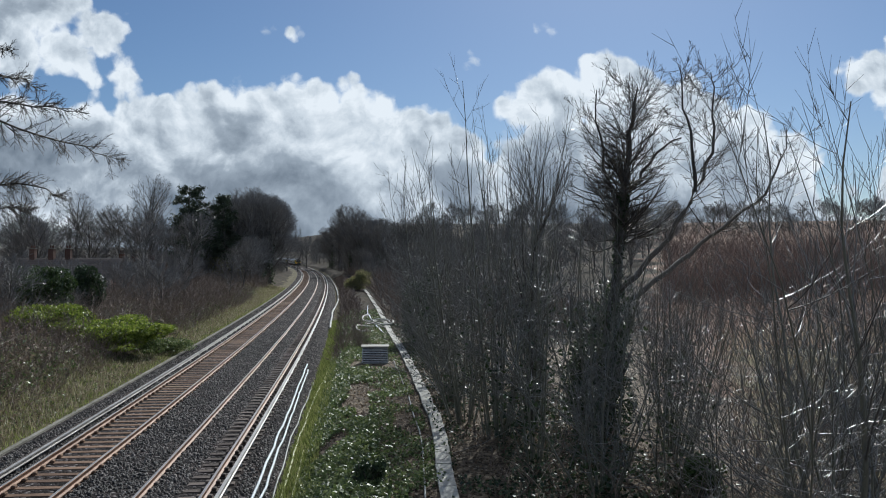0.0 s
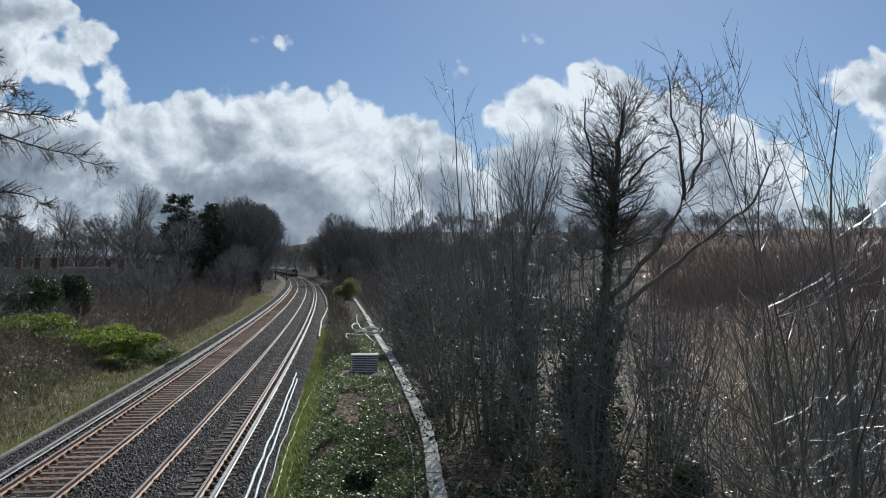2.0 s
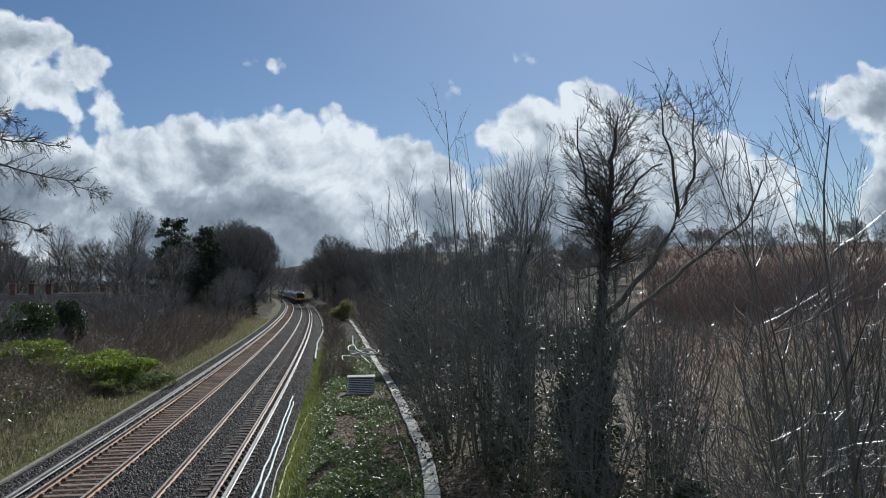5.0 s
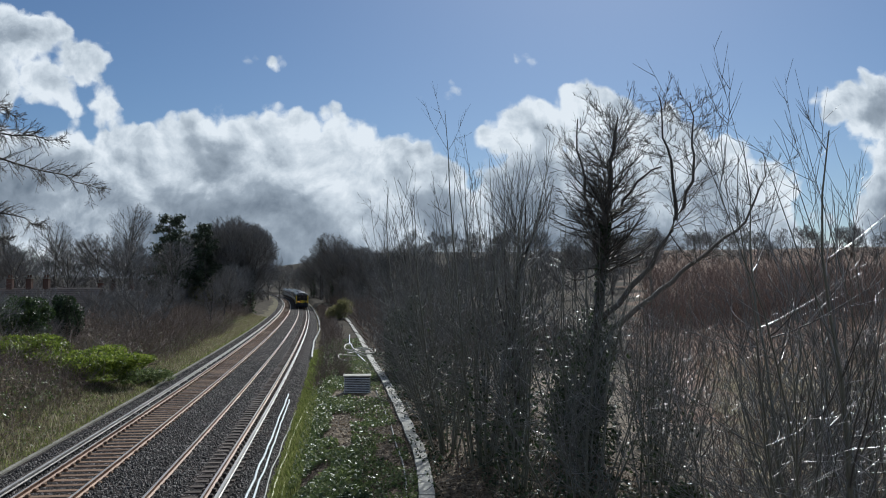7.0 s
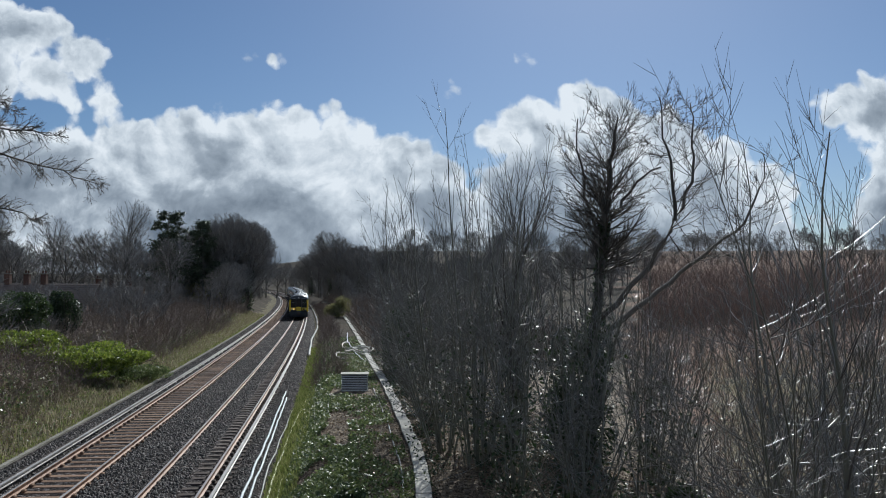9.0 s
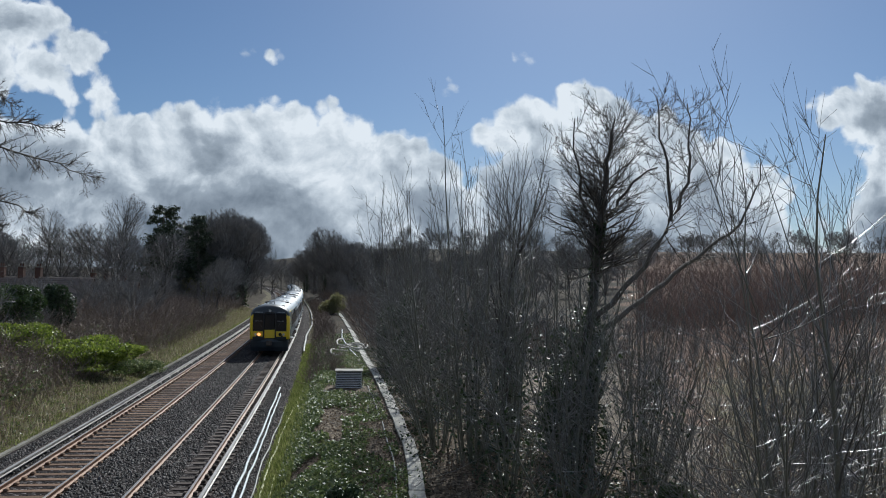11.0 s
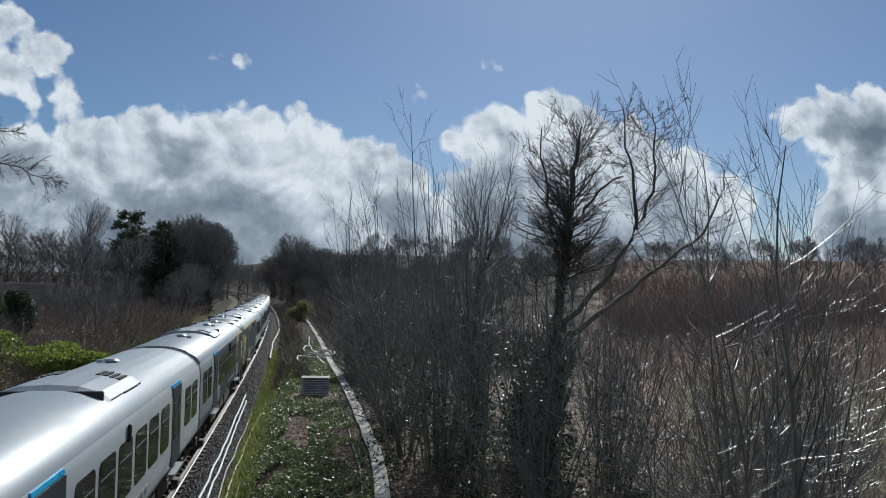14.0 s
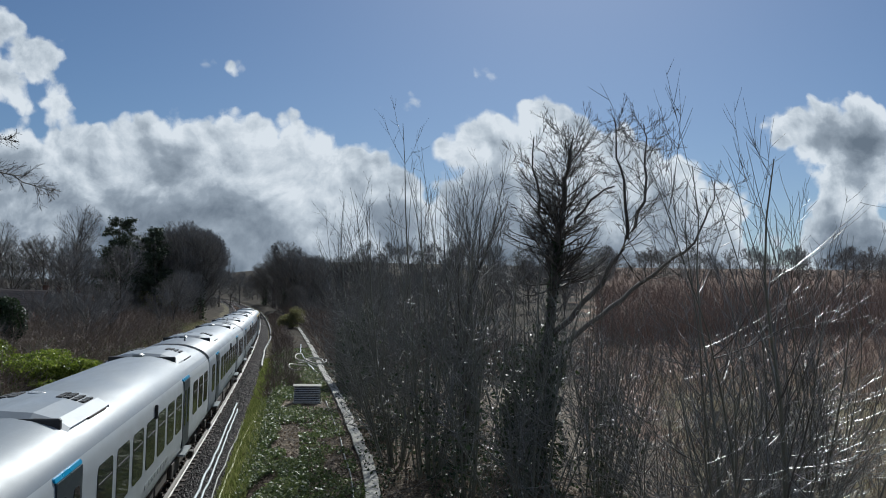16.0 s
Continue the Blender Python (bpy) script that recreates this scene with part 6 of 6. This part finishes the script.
for ob, spots in (
        (tree_b, ((-34.5, 150, 0.98), (-28.5, 158, 1.0), (-36.5, 158, 1.06), (-33.0, 166, 1.1), (-30.5, 172, 1.1), (-40, 162, 1.02), (-29.5, 165, 1.05), (-35.5, 178, 1.1), (-31.5, 146, 0.55), (-32, 156, 0.95), (-37, 170, 1.05), (-42, 172, 1.05), (-44, 158, 0.9), (-30, 180, 1.1), (-47, 168, 0.95),
                  (-37.5, 182, 1.0), (-40.0, 196, 1.05), (-43.0, 208, 1.05), (-47.0, 222, 1.1), (-40, 306, 1.0), (-34, 300, 1.1), (-28, 312, 1.1), (-36, 325, 1.2), (-21, 305, 1.05), (-14, 300, 1.0), (-24, 325, 1.15), (-7, 296, 0.95), (-44, 330, 1.1), (0, 290, 0.85), (-20, 205, 1.0), (-14.5, 196, 0.9), (-25, 228, 1.1), (-17, 222, 1.0), (-47, 228, 1.3), (-49.5, 240, 1.35), (-44, 215, 1.2), (-53, 252, 1.35))),
        (tree_c, ((-47, 124, 1.0), (-53, 128, 1.05), (-60, 128, 1.1), (-66, 132, 1.1), (-38, 128, 1.0), (-56, 118, 0.9), (-63, 116, 0.9), (-45, 132, 0.9), (-70, 140, 1.2), (-58, 145, 1.15),
                  (-25.5, 84, 0.5), (-24, 100, 0.5), (-26, 118, 0.6), (-29, 130, 0.7), (-24, 138, 0.55),
                  (-20, 205, 0.8), (-12, 190, 0.75), (-17, 176, 0.6), (-5, 180, 0.8), (1, 170, 0.75), (6, 160, 0.8), (-2, 205, 0.9), (8, 190, 0.9), (14, 200, 0.9), (-9, 160, 0.45), (10, 140, 0.7), (3, 130, 0.6), (16, 165, 0.7))),
        (tree_a, ((-24, 262, 1.0), (-66, 152, 0.9), (-36, 262, 1.0), (-75, 150, 1.0)))):
    for x, y, s in spots:
        x = min(x, centre(y) - 8.5 - 3.2 * s) if x < centre(y) else max(x, centre(y) + 5 + 2.0 * s)
        put_copy(ob, at_ground(x, y, rnd.uniform(0, 6.28), s * rnd.uniform(0.92, 1.08)))
for i in range(44):
    y = 52 + 2.9 * i + rnd.uniform(-3, 3)
    d = -rnd.uniform(13.5, 24) - 0.02 * y
    put_copy(shrub_far, at_ground(centre(y) + d, y, rnd.uniform(0, 6.28), rnd.uniform(0.5, 0.95) * (0.8 if d > -17 else 1.15)))
for i in range(34):
    y = 62 + 4.6 * i + rnd.uniform(-3, 3)
    d = rnd.uniform(8.5, 24)
    put_copy(shrub_far, at_ground(centre(y) + d, y, rnd.uniform(0, 6.28), rnd.uniform(0.55, 1.05)))
for i in range(44):
    y = 185 + 3.0 * i + rnd.uniform(-3, 3)
    d = rnd.uniform(5.5, 22) if i % 3 else -rnd.uniform(10, 18)
    put_copy(shrub_far, at_ground(centre(y) + d, y, rnd.uniform(0, 6.28), rnd.uniform(0.7, 1.5) if d > 9 else 0.6))
for i in range(46):
    y = 255 + 6.5 * i + rnd.uniform(-5, 5)
    d = rnd.uniform(9, 36) if i % 2 else -rnd.uniform(19, 42)
    put_copy(tree_d, at_ground(centre(y) + d, y, rnd.uniform(0, 6.28), rnd.uniform(0.8, 1.5)))
for i in range(90):
    x = -30 + i * 3.1 + rnd.uniform(-2, 2)
    y = 318 + rnd.uniform(-30, 45)
    put_copy(tree_d, at_ground(x, y, rnd.uniform(0, 6.28), rnd.uniform(0.6, 1.15)))
for i in range(70):
    y = rnd.uniform(125, 300)
    x = rnd.uniform(-0.07, 0.27) * y
    if x - centre(y) > 14:
        put_copy(tree_c if i % 3 else tree_d, at_ground(x, y, rnd.uniform(0, 6.28), rnd.uniform(0.5, 0.85)))
for i in range(56):
    x = 5 + i * 4.6 + rnd.uniform(-2, 2)
    put_copy(shrub_far, at_ground(x, 300 + rnd.uniform(-12, 20), rnd.uniform(0, 6.28), rnd.uniform(0.8, 1.5)))
for i in range(44):
    y = rnd.uniform(345, 520)
    x = rnd.uniform(-0.02, 0.62) * y
    put_copy(tree_d, at_ground(x, y, rnd.uniform(0, 6.28), rnd.uniform(0.7, 1.2)))
for i in range(30):
    y = 165 + 5 * i + rnd.uniform(-4, 4)
    put_copy(shrub_far, at_ground(centre(y) - rnd.uniform(12.5, 30), y, rnd.uniform(0, 6.28), rnd.uniform(1.0, 1.6)))
for i in range(18):
    y = 140 + 9 * i + rnd.uniform(-4, 4)
    put_copy(shrub_far, at_ground(centre(y) + (rnd.uniform(8.5, 14) if i % 2 else -rnd.uniform(12, 16)), y, rnd.uniform(0, 6.28), rnd.uniform(0.7, 1.2)))
for i in range(36):
    x, y = -190 + i * 4.4 + rnd.uniform(-3, 3), 300 + rnd.uniform(-60, 60)
    put_copy(tree_d, at_ground(x, y, rnd.uniform(0, 6.28), rnd.uniform(1.0, 1.6)))


def make_larch():
    """A larch beside the line; its long drooping boughs reach out over the bank."""
    rng = np.random.default_rng(121)
    P0, R0 = lines_from(rng, np.array([[0, 0, -0.4]]), np.array([[0.02, 0, 1.0]]), np.array([16.0]), np.array([0.26]), 14, 0.01, 0.02, 0.15)
    lines = [(P0, R0)]
    boughs = []
    for pts in (
            ((0, 0, 9.3), (2.5, 0.1, 9.15), (4.2, 0.0, 8.85), (5.6, 0.1, 8.35), (6.7, 0.0, 8.05), (7.6, 0.1, 7.75)),
            ((0, 0, 9.7), (2.8, 0.5, 9.55), (4.3, 0.5, 9.50), (5.4, 0.6, 9.35), (6.5, 0.6, 9.25)),
            ((0, 0, 9.9), (2.4, -0.4, 10.0), (4.0, -0.5, 10.15), (4.9, -0.4, 10.05), (5.4, -0.4, 9.8)),
            ((0, 0, 11.0), (2.4, 0.3, 11.2), (3.7, 0.3, 11.2), (4.4, 0.3, 11.0)),
            ((0, 0, 6.6), (2.5, 0.8, 6.9), (4.1, 0.9, 7.15), (5.0, 0.9, 7.0), (5.5, 0.9, 6.7)),
            ((0, 0, 6.0), (2.4, 0.3, 6.3), (3.9, 0.4, 6.4), (5.0, 0.3, 6.25))):
        a = np.array(pts)
        t = np.linspace(0, len(a) - 1, 14)
        b = np.stack([np.interp(t, np.arange(len(a)), a[:, c]) for c in range(3)], 1)
        b[1:] += rng.normal(size=(13, 3)) * 0.035
        boughs.append(b)
    P1 = np.stack(boughs)
    R1 = np.repeat(np.linspace(0.055, 0.010, 14)[None], len(P1), 0)
    P2, R2 = spawn(rng, P1, R1, 60, 0.3, 1.0, 50, 0.13, 0.5, 5, 0.09, -0.03, 0.4, 0.011)
    P3, R3 = spawn(rng, P2, R2, 9, 0.1, 1.0, 46, 0.45, 0.6, 3, 0.10, -0.02, 0.6, 0.006)
    parts = [("trunk", tubes([(P0, R0)], 8), M["bark"]), ("crown", tubes([(P1, R1), (P2, R2), (P3, R3)]), M["bark"])]
    plant("tree", "bare larch with long drooping twiggy boughs", "tree", parts, at_ground(-17.2, 25.0))


make_larch()

motions()
